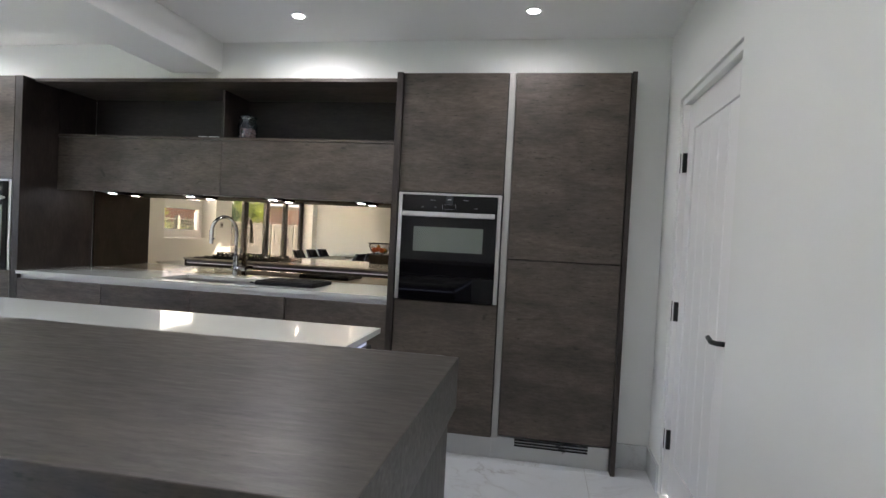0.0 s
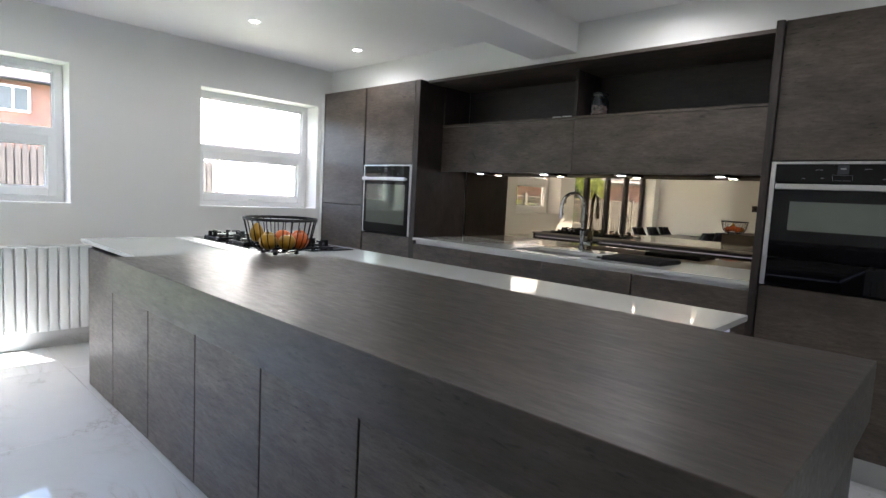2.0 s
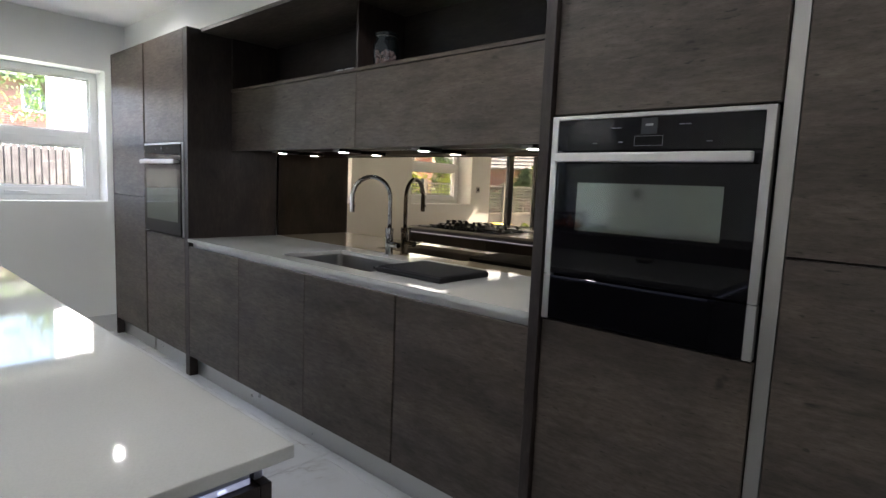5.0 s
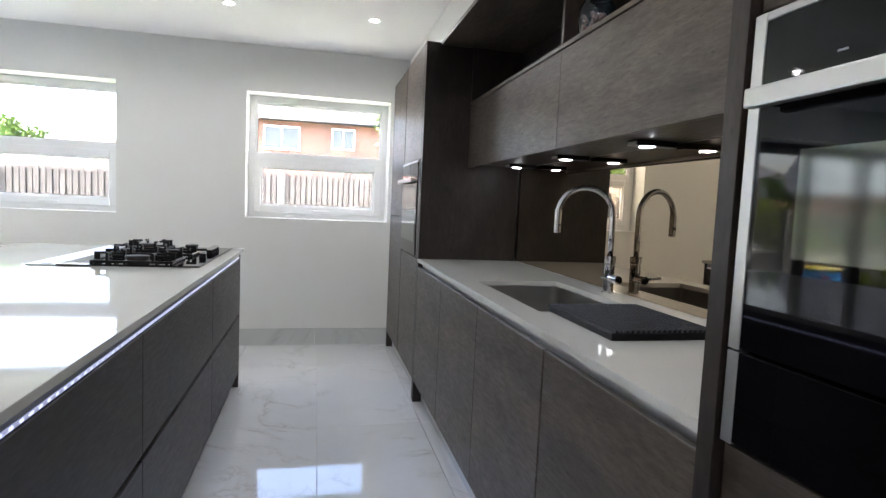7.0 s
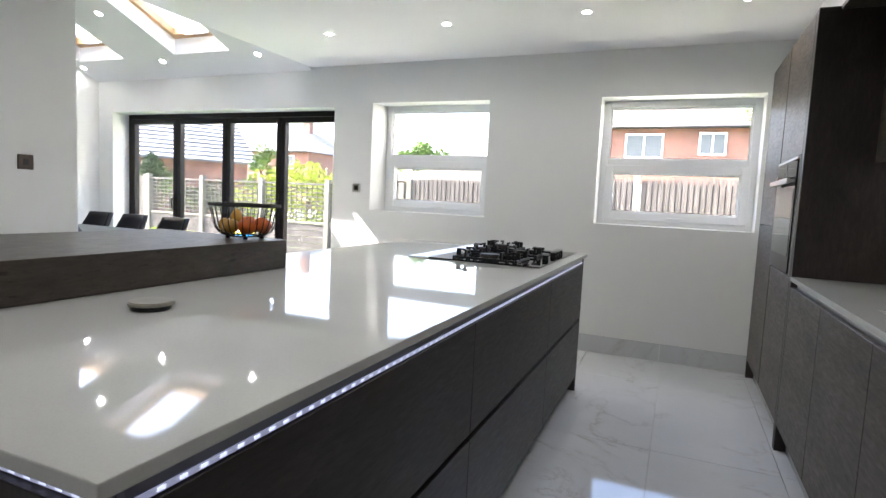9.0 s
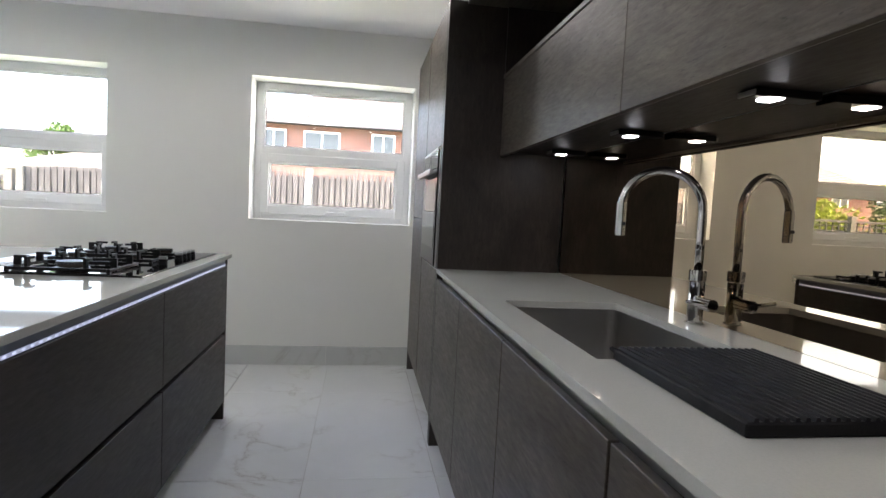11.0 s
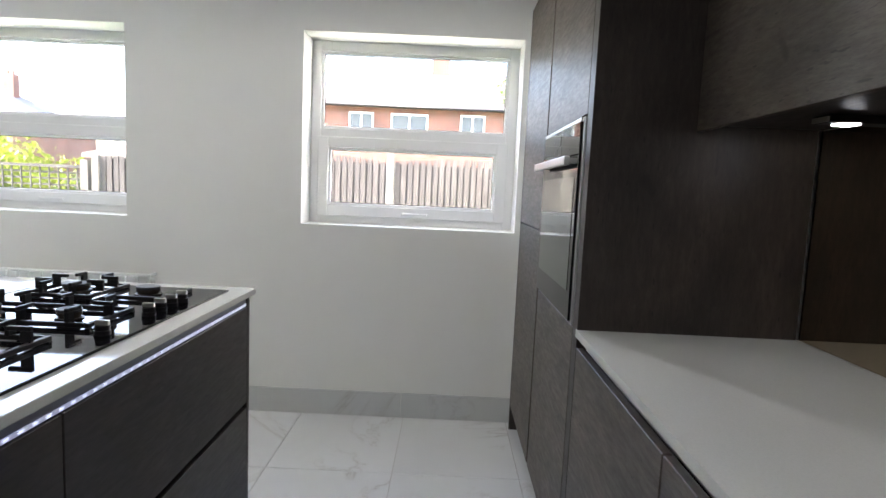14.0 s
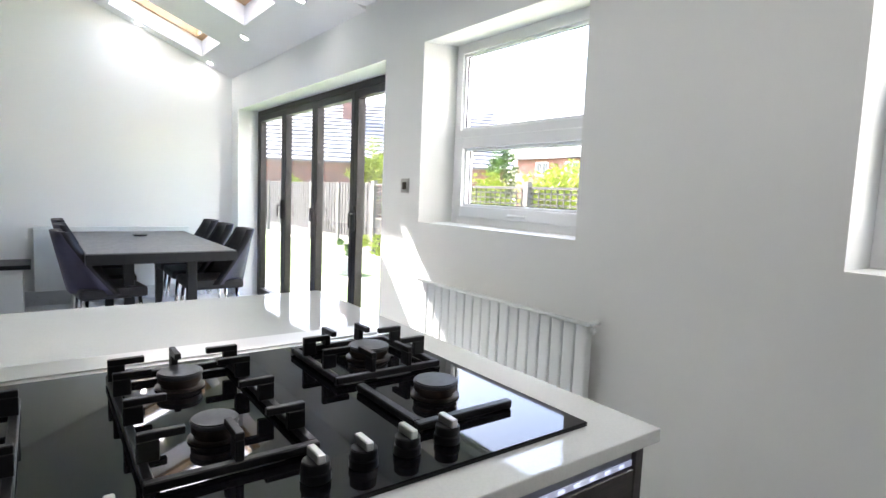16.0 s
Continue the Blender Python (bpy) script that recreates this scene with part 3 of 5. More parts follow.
add_box(bm, XE + 0.012, XE + 0.2, 3.632, 3.663, 0, 2.071, bevel=0.002)
add_box(bm, XE + 0.012, XE + 0.2, 2.783, 3.632, 2.038, 2.071, bevel=0.002)
part("door_frame", bm, "gloss_white", door)
for z in (0.30, 0.97, 1.74):
    bm = bmesh.new()
    add_box(bm, XE + 0.018, XE + 0.039, 3.618, 3.650, z - 0.05, z + 0.05, bevel=0.002)
    add_cyl(bm, (XE + 0.016, 3.642, z - 0.052), 0.007, 0.104, 10)
    part("hinge", bm, "black_matt", door, "black hinge")
bm = bmesh.new()
add_box(bm, XE + 0.030, XE + 0.040, 2.80, 2.85, 0.885, 1.015, bevel=0.004)
part("handle_plate", bm, "black_matt", door)
bm = bmesh.new()
add_tube(bm, [(XE + 0.030, 2.825, 0.945), (XE + 0.008, 2.825, 0.947), (XE - 0.002, 2.84, 0.945), (XE - 0.004, 2.90, 0.940), (XE - 0.002, 2.95, 0.950)], 0.010, 10)
part("handle", bm, "black_matt", door, "black lever handle", smooth=True)

# ---- worktops, base units ----
Y0 = 3.815                       # fronts of the base units
UX = (-3.072, -2.414, -1.757, -1.099, -0.442)
FRONT = 0.02


def base_unit(x0, x1, split):
    t = thing("base_unit", ((x0 + x1) / 2, 4.13, 0.0), "handleless smoked oak base unit under the white worktop", "kitchen cabinet", "base units of the wall run")
    bm = bmesh.new()
    add_box(bm, x0, x1, Y0 + FRONT + 0.003, 4.44, 0.135, 0.86 if not split else 0.66)
    part("body", bm, "carcass", t)
    box("plinth", (x0, x1, Y0 + 0.055, Y0 + 0.07, 0, 0.132), "plinth", t, 0, "brushed aluminium plinth")
    box("door", (x0 + 0.0025, x1 - (0.006 if x1 == UX[3] else 0.0025), Y0, Y0 + FRONT, 0.138, 0.868), "wood", t, 0.0015)
    return t


for i in range(4):
    base_unit(UX[i], UX[i + 1], i in (1, 2))
bm = bmesh.new()
add_box(bm, UX[0], UX[-1], Y0 + 0.030, Y0 + 0.050, 0.86, 0.897)
part("handle_channel", bm, "alu_light", kind="structure", label="satin aluminium handle channel recessed under the worktop")

OV = -1.69
SK = (-2.125, -1.385, 3.918, 4.315)      # sink opening


def slab_with_hole(bm, x0, x1, y0, y1, z0, z1, hole):
    add_box(bm, x0, hole[0], y0, y1, z0, z1)
    add_box(bm, hole[1], x1, y0, y1, z0, z1)
    add_box(bm, hole[0], hole[1], y0, hole[2], z0, z1)
    add_box(bm, hole[0], hole[1], hole[3], y1, z0, z1)
    bmesh.ops.remove_doubles(bm, verts=bm.verts, dist=0.0001)
    dup = {}
    for f in list(bm.faces):
        key = tuple(sorted(v.index for v in f.verts))
        dup.setdefault(key, []).append(f)
    for fs in dup.values():
        if len(fs) > 1:
            bmesh.ops.delete(bm, geom=fs, context="FACES_ONLY")


wt = thing("worktop", (-1.757, 4.13, 0.89), "polished white quartz worktop over the wall units, with sink cut out", "worktop")
bm = bmesh.new()
slab_with_hole(bm, UX[0] - 0.01, UX[-1] + 0.0, Y0 - 0.002, 4.455, 0.898, 0.92, SK)
part("slab", bm, "quartz", wt)

sink = thing("sink", ((SK[0] + SK[1]) / 2, (SK[2] + SK[3]) / 2, 0.68), "undermounted brushed steel sink bowl in the white worktop", "sink")
bm = bmesh.new()
x0, x1, y0, y1 = SK[0] - 0.004, SK[1] + 0.004, SK[2] - 0.004, SK[3] + 0.004
R = 0.035


def rounded(x0, x1, y0, y1, r, z, seg=6):
    pts = []
    for cx, cy, a0 in ((x1 - r, y1 - r, 0), (x0 + r, y1 - r, 90), (x0 + r, y0 + r, 180), (x1 - r, y0 + r, 270)):
        for k in range(seg + 1):
            a = radians(a0 + 90 * k / seg)
            pts.append((cx + r * math.cos(a), cy + r * math.sin(a), z))
    return pts


def loft(bm, loops, cap=True):
    rows = [[bm.verts.new(p) for p in lp] for lp in loops]
    for a, b in zip(rows, rows[1:]):
        n = len(a)
        for k in range(n):
            bm.faces.new((a[k], a[(k + 1) % n], b[(k + 1) % n], b[k]))
    if cap:
        bm.faces.new(rows[-1])
    return rows


loft(bm, [rounded(x0 - 0.012, x1 + 0.012, y0 - 0.012, y1 + 0.012, R + 0.012, 0.8965), rounded(x0, x1, y0, y1, R, 0.8965), rounded(x0, x1, y0, y1, R, 0.72),
          rounded(x0 + 0.006, x1 - 0.006, y0 + 0.006, y1 - 0.006, R, 0.708), rounded(x0 + 0.02, x1 - 0.02, y0 + 0.02, y1 - 0.02, R, 0.70)])
part("bowl", bm, "sink", sink, smooth=False)
bm = bmesh.new()
add_cyl(bm, (-1.90, 4.11, 0.7005), 0.055, 0.004, 28, bevel=0.0015)
add_cyl(bm, (-1.90, 4.11, 0.7045), 0.03, 0.006, 24, 0.024)
part("drain", bm, "steel", sink, "round steel drain")
bm = bmesh.new()
add_box(bm, OV - 0.030, OV + 0.030, SK[3] - 0.003, SK[3] + 0.003, 0.838, 0.868, bevel=0.002)
part("overflow", bm, "black_plastic", sink, "dark rim of the overflow slot")
bm = bmesh.new()
add_box(bm, OV - 0.0265, OV + 0.0265, SK[3] - 0.006, SK[3] - 0.0035, 0.8415, 0.8645, bevel=0.0008)
part("overflow_cover", bm, "sink", sink, "flat steel cover")

# tap
TX, TY = -1.787, 4.395
tap = thing("tap", (TX, TY, 0.92), "chrome swan neck kitchen tap behind the sink", "tap")
bm = bmesh.new()
add_cyl(bm, (TX, TY, 0.92), 0.027, 0.006, 28, bevel=0.002)
add_cyl(bm, (TX, TY, 0.926), 0.022, 0.118, 28, bevel=0.002)
part("base", bm, "chrome", tap, smooth=False)
bm = bmesh.new()
for k in range(9):
    add_cyl(bm, (TX, TY, 1.046 + k * 0.0035), 0.0245 if k % 2 else 0.023, 0.0035, 32)
part("collar", bm, "chrome", tap, "ribbed chrome collar")
bm = bmesh.new()
ang = radians(252)
dx, dy = math.cos(ang), math.sin(ang)
pts = [(TX, TY, 1.078), (TX, TY, 1.16), (TX, TY, 1.235)]
rr = 0.113
for k in range(1, 15):
    a = math.pi * k / 14
    o = rr * (1 - math.cos(a))
    pts.append((TX + dx * o, TY + dy * o, 1.247 + rr * math.sin(a)))
pts.append((TX + dx * 2 * rr, TY + dy * 2 * rr, 1.235))
add_tube(bm, pts, 0.0125, 18)
part("neck", bm, "chrome", tap, smooth=True)
bm = bmesh.new()
add_cyl(bm, (TX + dx * 2 * rr, TY + dy * 2 * rr, 1.165), 0.0145, 0.10, 24, bevel=0.002)
part("spray_head", bm, "chrome", tap)
bm = bmesh.new()
add_box(bm, TX + dx * 2 * rr + 0.010, TX + dx * 2 * rr + 0.024, TY + dy * 2 * rr - 0.004, TY + dy * 2 * rr + 0.004, 1.195, 1.205, bevel=0.001)
part("button", bm, "black_plastic", tap, "small black button")
bm = bmesh.new()
add_cyl(bm, (TX + 0.018, TY, 0.985), 0.018, 0.062, 24, axis="x", bevel=0.002)
part("valve", bm, "chrome", tap)
bm = bmesh.new()
add_tube(bm, [(TX + 0.068, TY, 0.985), (TX + 0.072, TY - 0.03, 0.99), (TX + 0.072, TY - 0.075, 0.995)], 0.0055, 10)
part("lever", bm, "chrome", tap, smooth=True)

# ribbed black board laid over the sink's end
board = thing("draining_board", (-1.16, 4.09, 0.92), "black ribbed draining board lying over the end of the sink", "draining board")
bx0, bx1, by0, by1 = -1.385, -0.982, 3.952, 4.285
bm = bmesh.new()
add_box(bm, bx0, bx1, by0, by1, 0.9205, 0.9425, bevel=0.003)
part("tray", bm, "slate", board)
bm = bmesh.new()
nr = 20
for k in range(nr):
    yy = by0 + 0.008 + (by1 - by0 - 0.016) * (k + 0.5) / nr
    hw = (by1 - by0 - 0.016) / nr * 0.30
    add_prism(bm, [(yy - hw, 0.942), (yy + hw, 0.942), (yy + hw * 0.5, 0.9485), (yy - hw * 0.5, 0.9485)], "x", bx0 + 0.002, bx1 - 0.002)
part("ribs", bm, "slate", board, kind="stuff")
plug = thing("plug_strainer", (-1.41, 3.97, 0.92), "small black looped hook at the corner of the draining board", "hook")
bm = bmesh.new()
add_tube(bm, [(-1.387, 3.972, 0.927), (-1.412, 3.962, 0.936), (-1.428, 3.975, 0.930), (-1.412, 3.988, 0.926)], 0.005, 8)
part("loop", bm, "black_plastic", plug, smooth=True)

# mirror splashback
mir = thing("mirror_splashback", (-1.757, 4.46, 0.92), "bronze tinted mirror splashback between worktop and wall cabinets", "mirror")
box("mirror_sheet", (UX[0], UX[-1], 4.456, 4.462, 0.9205, 1.518), "mirror", mir, 0)

# ---- wall cabinets ----
YU = 4.107
UM = -1.757


def flap_cabinet(x0, x1):
    t = thing("wall_cabinet", ((x0 + x1) / 2, 4.28, 1.505), "smoked oak wall cabinet with lift-up flap, lit from below", "wall cabinet", "wall cabinets")
    bm = bmesh.new()
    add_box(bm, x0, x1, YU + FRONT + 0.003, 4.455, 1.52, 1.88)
    # Underside shade is put into the body's darker oak colour.
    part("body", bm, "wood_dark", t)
    box("flap", (x0 + 0.0015, x1 - 0.0015, YU, YU + FRONT, 1.502, 1.885), "wood", t, 0.0015)
    box("bottom_trim", (x0 + 0.002, x1 - 0.002, YU + 0.021, YU + 0.035, 1.508, 1.52), "alu", t, 0)
    return t


flap_cabinet(UX[0], UM)
flap_cabinet(UM, UX[-1])
osh = thing("open_shelf_unit", (UM, 4.2, 1.89), "open smoked oak shelf unit above the flap cabinets, nearly empty", "shelf unit")
TOPZ = 2.255
box("shelf", (UX[0], UX[-1], YU - 0.004, 4.45, 1.888, 1.906), "wood", osh, 0.001)
box("top_panel", (UX[0], UX[-1], Y0 + 0.09, 4.45, TOPZ - 0.022, TOPZ), "wood", osh, 0.001)
# Shelf recess darkened by colour: back panel in the shaded oak.
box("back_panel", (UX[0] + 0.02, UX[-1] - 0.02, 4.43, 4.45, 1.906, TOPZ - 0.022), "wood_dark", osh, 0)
# Divider and sides have their shade in the darker oak tone.
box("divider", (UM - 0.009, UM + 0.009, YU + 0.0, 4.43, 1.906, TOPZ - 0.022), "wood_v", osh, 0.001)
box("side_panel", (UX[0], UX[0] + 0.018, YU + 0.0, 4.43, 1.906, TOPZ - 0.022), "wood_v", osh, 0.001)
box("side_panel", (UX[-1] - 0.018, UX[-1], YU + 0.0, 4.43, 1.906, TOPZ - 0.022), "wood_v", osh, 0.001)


def cabinet_light(x):
    t = thing("cabinet_light", (x, 4.27, 1.50), "slim rectangular light under the wall cabinet, switched on", "cabinet light", "lights under the wall cabinets")
    box("housing", (x - 0.028, x + 0.028, 4.275, 4.44, 1.500, 1.5195), "black_plastic", t, 0.002)
    box("front_cap", (x - 0.028, x + 0.028, 4.269, 4.2745, 1.501, 1.513), "alu", t, 0.001)
    box("diffuser", (x - 0.021, x + 0.021, 4.312, 4.350, 1.4975, 1.4999), "led", t, 0, "bright white diffuser")
    return t


for x in (-2.80, -2.135, -1.475, -0.805):
    cabinet_light(x)

# glass jar of sweets and flat packets on the open shelf
jar = thing("storage_jar", (-1.605, 4.17, 1.906), "glass storage jar with coloured sweets and a glass lid", "jar")
JC = (-1.605, 4.17)
bm = bmesh.new()
prof = [(0.055, 0.0), (0.063, 0.01), (0.066, 0.06), (0.065, 0.10), (0.050, 0.125), (0.052, 0.14)]
loft(bm, [[(JC[0] + r * math.cos(2 * math.pi * k / 24), JC[1] + r * math.sin(2 * math.pi * k / 24), 1.9065 + z) for k in range(24)] for r, z in prof], cap=False)
part("body", bm, "jar_glass", jar, smooth=True)
bm = bmesh.new()
rng = random.Random(4)
for k in range(70):
    a, r = rng.uniform(0, 6.28), 0.050 * math.sqrt(rng.random())
    bmesh.ops.create_icosphere(bm, subdivisions=1, radius=0.011, matrix=Matrix.Translation((JC[0] + r * math.cos(a), JC[1] + r * math.sin(a), 1.919 + 0.055 * rng.random())))
part("sweets", bm, "sweets", jar, "mixed coloured sweets")
bm = bmesh.new()
add_cyl(bm, (JC[0], JC[1], 2.0475), 0.060, 0.012, 24, bevel=0.002)
add_cyl(bm, (JC[0], JC[1], 2.0595), 0.045, 0.02, 24, 0.02, bevel=0.003)
part("lid", bm, "jar_glass", jar, "thick glass lid")
bm = bmesh.new()
add_tube(bm, [(JC[0] + 0.0535 * math.cos(2 * math.pi * k / 24), JC[1] + 0.0535 * math.sin(2 * math.pi * k / 24), 2.0445) for k in range(24)], 0.0028, 6, True)
part("clamp_ring", bm, "chrome", jar, smooth=True)
for a, b in ((-1.95, -1.89), (-1.87, -1.80)):
    pk = thing("flat_packet", ((a + b) / 2, 4.145, 1.906), "small flat pale packet lying on the open shelf", "packet", "packets on the open shelf")
    box("packet", (a, b, 4.12, 4.17, 1.9065, 1.914), "white_wood", pk, 0.001)

# ---- tall units and ovens ----
def oven(x0, x1, z0, z1, y, label, compact):
    """Built-in oven: steel side trims, control panel, bar handle, glass door and drawer or window."""
    t = thing("built_in_oven", ((x0 + x1) / 2, y, z0), label, "oven")
    box("body", (x0 + 0.02, x1 - 0.02, y + 0.02, 4.35, z0 + 0.01, z1 - 0.01), "black_plastic", t, 0)
    zc = z1 - 0.105
    zd = z0 + (0.145 if compact else 0.004)
    for a, b in ((x0, x0 + 0.022), (x1 - 0.022, x1)):
        box("side_trim", (a, b, y - 0.0125 + 0.008 * (not compact), y + 0.018, z0, zd - 0.003) if compact else (a, b, y - 0.0125 + 0.008 * (not compact), y + 0.018, z0, z1), "steel", t, 0.001, "brushed steel trim")
        if compact:
            box("side_trim", (a, b, y - 0.0125 + 0.008 * (not compact), y + 0.018, zd, z1), "steel", t, 0.001, "brushed steel trim")
    box("top_trim", (x0 + 0.022, x1 - 0.022, y - 0.012, y + 0.018, z1 - 0.012, z1), "steel", t, 0.001, "brushed steel trim")
    panel = box("control_panel", (x0 + 0.023, x1 - 0.023, y - 0.012, y + 0.015, zc, z1 - 0.013), "black_glass", t, 0.001)
    cx = (x0 + x1) / 2
    lo = 0.012
    fr = bmesh.new()
    for a, b, c, d in ((-0.040, 0.040, lo, lo + 0.0008), (-0.040, 0.040, lo + 0.0262, lo + 0.027), (-0.040, -0.0392, lo + 0.0008, lo + 0.0262), (0.0392, 0.040, lo + 0.0008, lo + 0.0262)):
        add_box(fr, cx + a, cx + b, y - 0.0133, y - 0.0122, zc + c, zc + d)
    part("display", fr, "display", panel, "thin grey outline of the touch ring")
    box("display_screen", (cx - 0.023, cx + 0.023, y - 0.0131, y - 0.0122, zc + 0.043, zc + 0.088), "display_lit", panel, 0, "small dim grey screen")
    box("display_digits", (cx - 0.011, cx + 0.011, y - 0.0135, y - 0.0132, zc + 0.066, zc + 0.072), "display", panel, 0, "pale bar of digits")
    for dxk, zk in ((-0.105, 0.062), (-0.088, 0.062), (0.088, 0.066), (0.105, 0.066), (-0.16, 0.02), (-0.08, 0.022), (0.16, 0.02)):
        box("touch_mark", (cx + dxk - 0.007, cx + dxk + 0.007, y - 0.0132, y - 0.0122, zc + zk, zc + zk + 0.0025), "display", panel, 0)
    box("handle", (x0 + 0.034, x1 - 0.034, y - 0.052, y - 0.034, zc - 0.036, zc - 0.008), "steel", t, 0.004, "wide brushed steel bar handle", seg=2)
    for a in (x0 + 0.04, x1 - 0.06):
        box("handle_post", (a, a + 0.02, y - 0.035, y - 0.012, zc - 0.03, zc - 0.014), "steel", t, 0.001)
    d = box("oven_door", (x0 + 0.023, x1 - 0.023, y - 0.012, y + 0.015, zd + 0.003, zc - 0.003), "black_glass", t, 0.001)
    box("door_window", (x0 + (0.10 if compact else 0.06), x1 - (0.10 if compact else 0.06), y - 0.0135, y - 0.0122, zd + (0.145 if compact else 0.09), zc - (0.095 if compact else 0.07)), "oven_window", d, 0, "grey reflecting oven window")
    if compact:
        box("warming_drawer", (x0 + 0.023, x1 - 0.023, y - 0.012, y + 0.015, z0 + 0.004, zd - 0.003), "black_glass", t, 0.001, "plain black glass drawer")
    return t


def tall_unit(x0, x1, fronts, label, y=Y0, run=0.0):
    t = thing("tall_unit", ((x0 + x1) / 2, 4.13, 0), label, "tall cabinet", "tall units of the wall run")
    zs = sorted(fronts)
    for a, b in ((zs[0][0], zs[0][1]), (zs[1][0], zs[1][1])):
        box("body", (x0, x1, y + FRONT + 0.003, 4.44, a, b), "carcass", t, 0)
    box("plinth", (x0 - run, x1, y + 0.055, y + 0.07, 0, 0.130), "plinth", t, 0, "brushed aluminium plinth")
    for a, b in fronts:
        box("door", (x0 + 0.002, x1 - 0.002, y, y + FRONT, a + 0.002, b - 0.002), "wood", t, 0.0015)
    return t


TZ = 2.25
tall_unit(-4.45, -3.805, [(0.135, 1.155), (1.157, TZ)], "tall smoked oak cupboard with two doors beside the window")
tall_unit(-3.785, -3.132, [(0.135, 0.915), (1.545, TZ)], "tall smoked oak oven housing beside the worktop")
oven(-3.785, -3.135, 0.92, 1.54, Y0, "built-in black glass single oven with steel trim in the tall unit", False)
tall_unit(-0.402, 0.222, [(0.135, 0.912), (1.558, TZ + 0.012)], "tall smoked oak oven housing beside the worktop")
oven(-0.397, 0.217, 0.917, 1.552, Y0, "compact black glass oven over a warming drawer, steel trim", True)
tr = tall_unit(0.262, 0.90, [(0.155, 1.185), (1.187, TZ + 0.012)], "tall smoked oak cupboard beside the plain wall, with vent in plinth", run=0.039)
bm = bmesh.new()
for k in range(3):
    add_box(bm, 0.36, 0.78, Y0 + 0.046, Y0 + 0.054, 0.085 + k * 0.017, 0.094 + k * 0.017)
part("vent_grille", bm, "black_plastic", tr, "black slotted grille")
# Oak end panels: side shade is put into their colour.
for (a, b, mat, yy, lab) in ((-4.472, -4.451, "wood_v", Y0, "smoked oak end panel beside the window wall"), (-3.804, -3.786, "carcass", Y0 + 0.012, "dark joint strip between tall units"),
                   (-3.131, -3.073, "wood_v", Y0 - 0.0, "smoked oak end panel beside the worktop"), (-0.441, -0.404, "wood_v", Y0 - 0.018, "smoked oak end panel in a shaded tone beside the worktop"),
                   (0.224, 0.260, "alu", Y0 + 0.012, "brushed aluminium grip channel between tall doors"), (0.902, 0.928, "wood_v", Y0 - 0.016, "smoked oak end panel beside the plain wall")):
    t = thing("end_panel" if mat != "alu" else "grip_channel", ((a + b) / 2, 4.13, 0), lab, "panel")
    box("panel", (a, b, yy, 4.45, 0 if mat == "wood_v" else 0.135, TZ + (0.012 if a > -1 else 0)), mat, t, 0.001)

# ---- island ----
IX0, IX1, IY0, IY1 = -3.485, -0.162, 1.452, 2.733
isl = thing("island_worktop", (-1.83, 2.1, 0.89), "polished white quartz island worktop", "worktop")
box("slab", (IX0, IX1, IY0, IY1, 0.898, 0.92), "quartz", isl, 0.0025, seg=2)
BX0, BX1 = -3.475, -0.19
NY = IY1 - 0.02
NX = (BX0, -2.49, -1.385, BX1)
for i in range(3):
    x0, x1 = NX[i], NX[i + 1]
    t = thing("island_drawer_unit", ((x0 + x1) / 2, 2.4, 0), "smoked oak island drawer unit with two deep drawers", "kitchen cabinet", "drawer units of the island")
    box("body", (x0 + (0.001 if i else 0.021), x1 - (0.001 if i < 2 else 0.021), 2.07, NY - FRONT - 0.003, 0.10, 0.85), "carcass", t, 0)
    # Aisle side fronts: same oak as the doors, shade put into the tone.
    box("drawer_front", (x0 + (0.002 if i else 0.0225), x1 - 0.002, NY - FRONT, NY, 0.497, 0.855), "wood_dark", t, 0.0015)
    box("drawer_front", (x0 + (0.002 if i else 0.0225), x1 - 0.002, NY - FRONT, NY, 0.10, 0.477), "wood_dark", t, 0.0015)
    box("plinth", (x0, x1, NY - 0.09, NY - 0.075, 0, 0.10), "plinth", t, 0, "brushed aluminium plinth")
SY = 1.488
CX = (BX0, -2.999, -2.446, -1.893, -1.340, -0.787, BX1)
for i in range(6):
    x0, x1 = CX[i], CX[i + 1]
    t = thing("island_cupboard", ((x0 + x1) / 2, 1.8, 0), "smoked oak island cupboard on the seating side", "kitchen cabinet", "cupboards of the island")
    box("body", (x0 + (0.001 if i else 0.021), x1 - (0.001 if i < 5 else 0.021), SY + FRONT + 0.015, 2.066, 0.02, 0.85), "carcass", t, 0)
    box("door", (x0 + 0.004, x1 - 0.004, SY, SY + FRONT, 0.012, 0.862), "wood", t, 0.0015)
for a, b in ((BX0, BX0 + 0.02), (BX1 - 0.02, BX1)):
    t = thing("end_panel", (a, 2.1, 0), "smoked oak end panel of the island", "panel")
    # Island ends use the oak tone with shade in it.
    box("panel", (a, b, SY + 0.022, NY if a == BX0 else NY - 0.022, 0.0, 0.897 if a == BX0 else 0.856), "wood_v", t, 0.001)
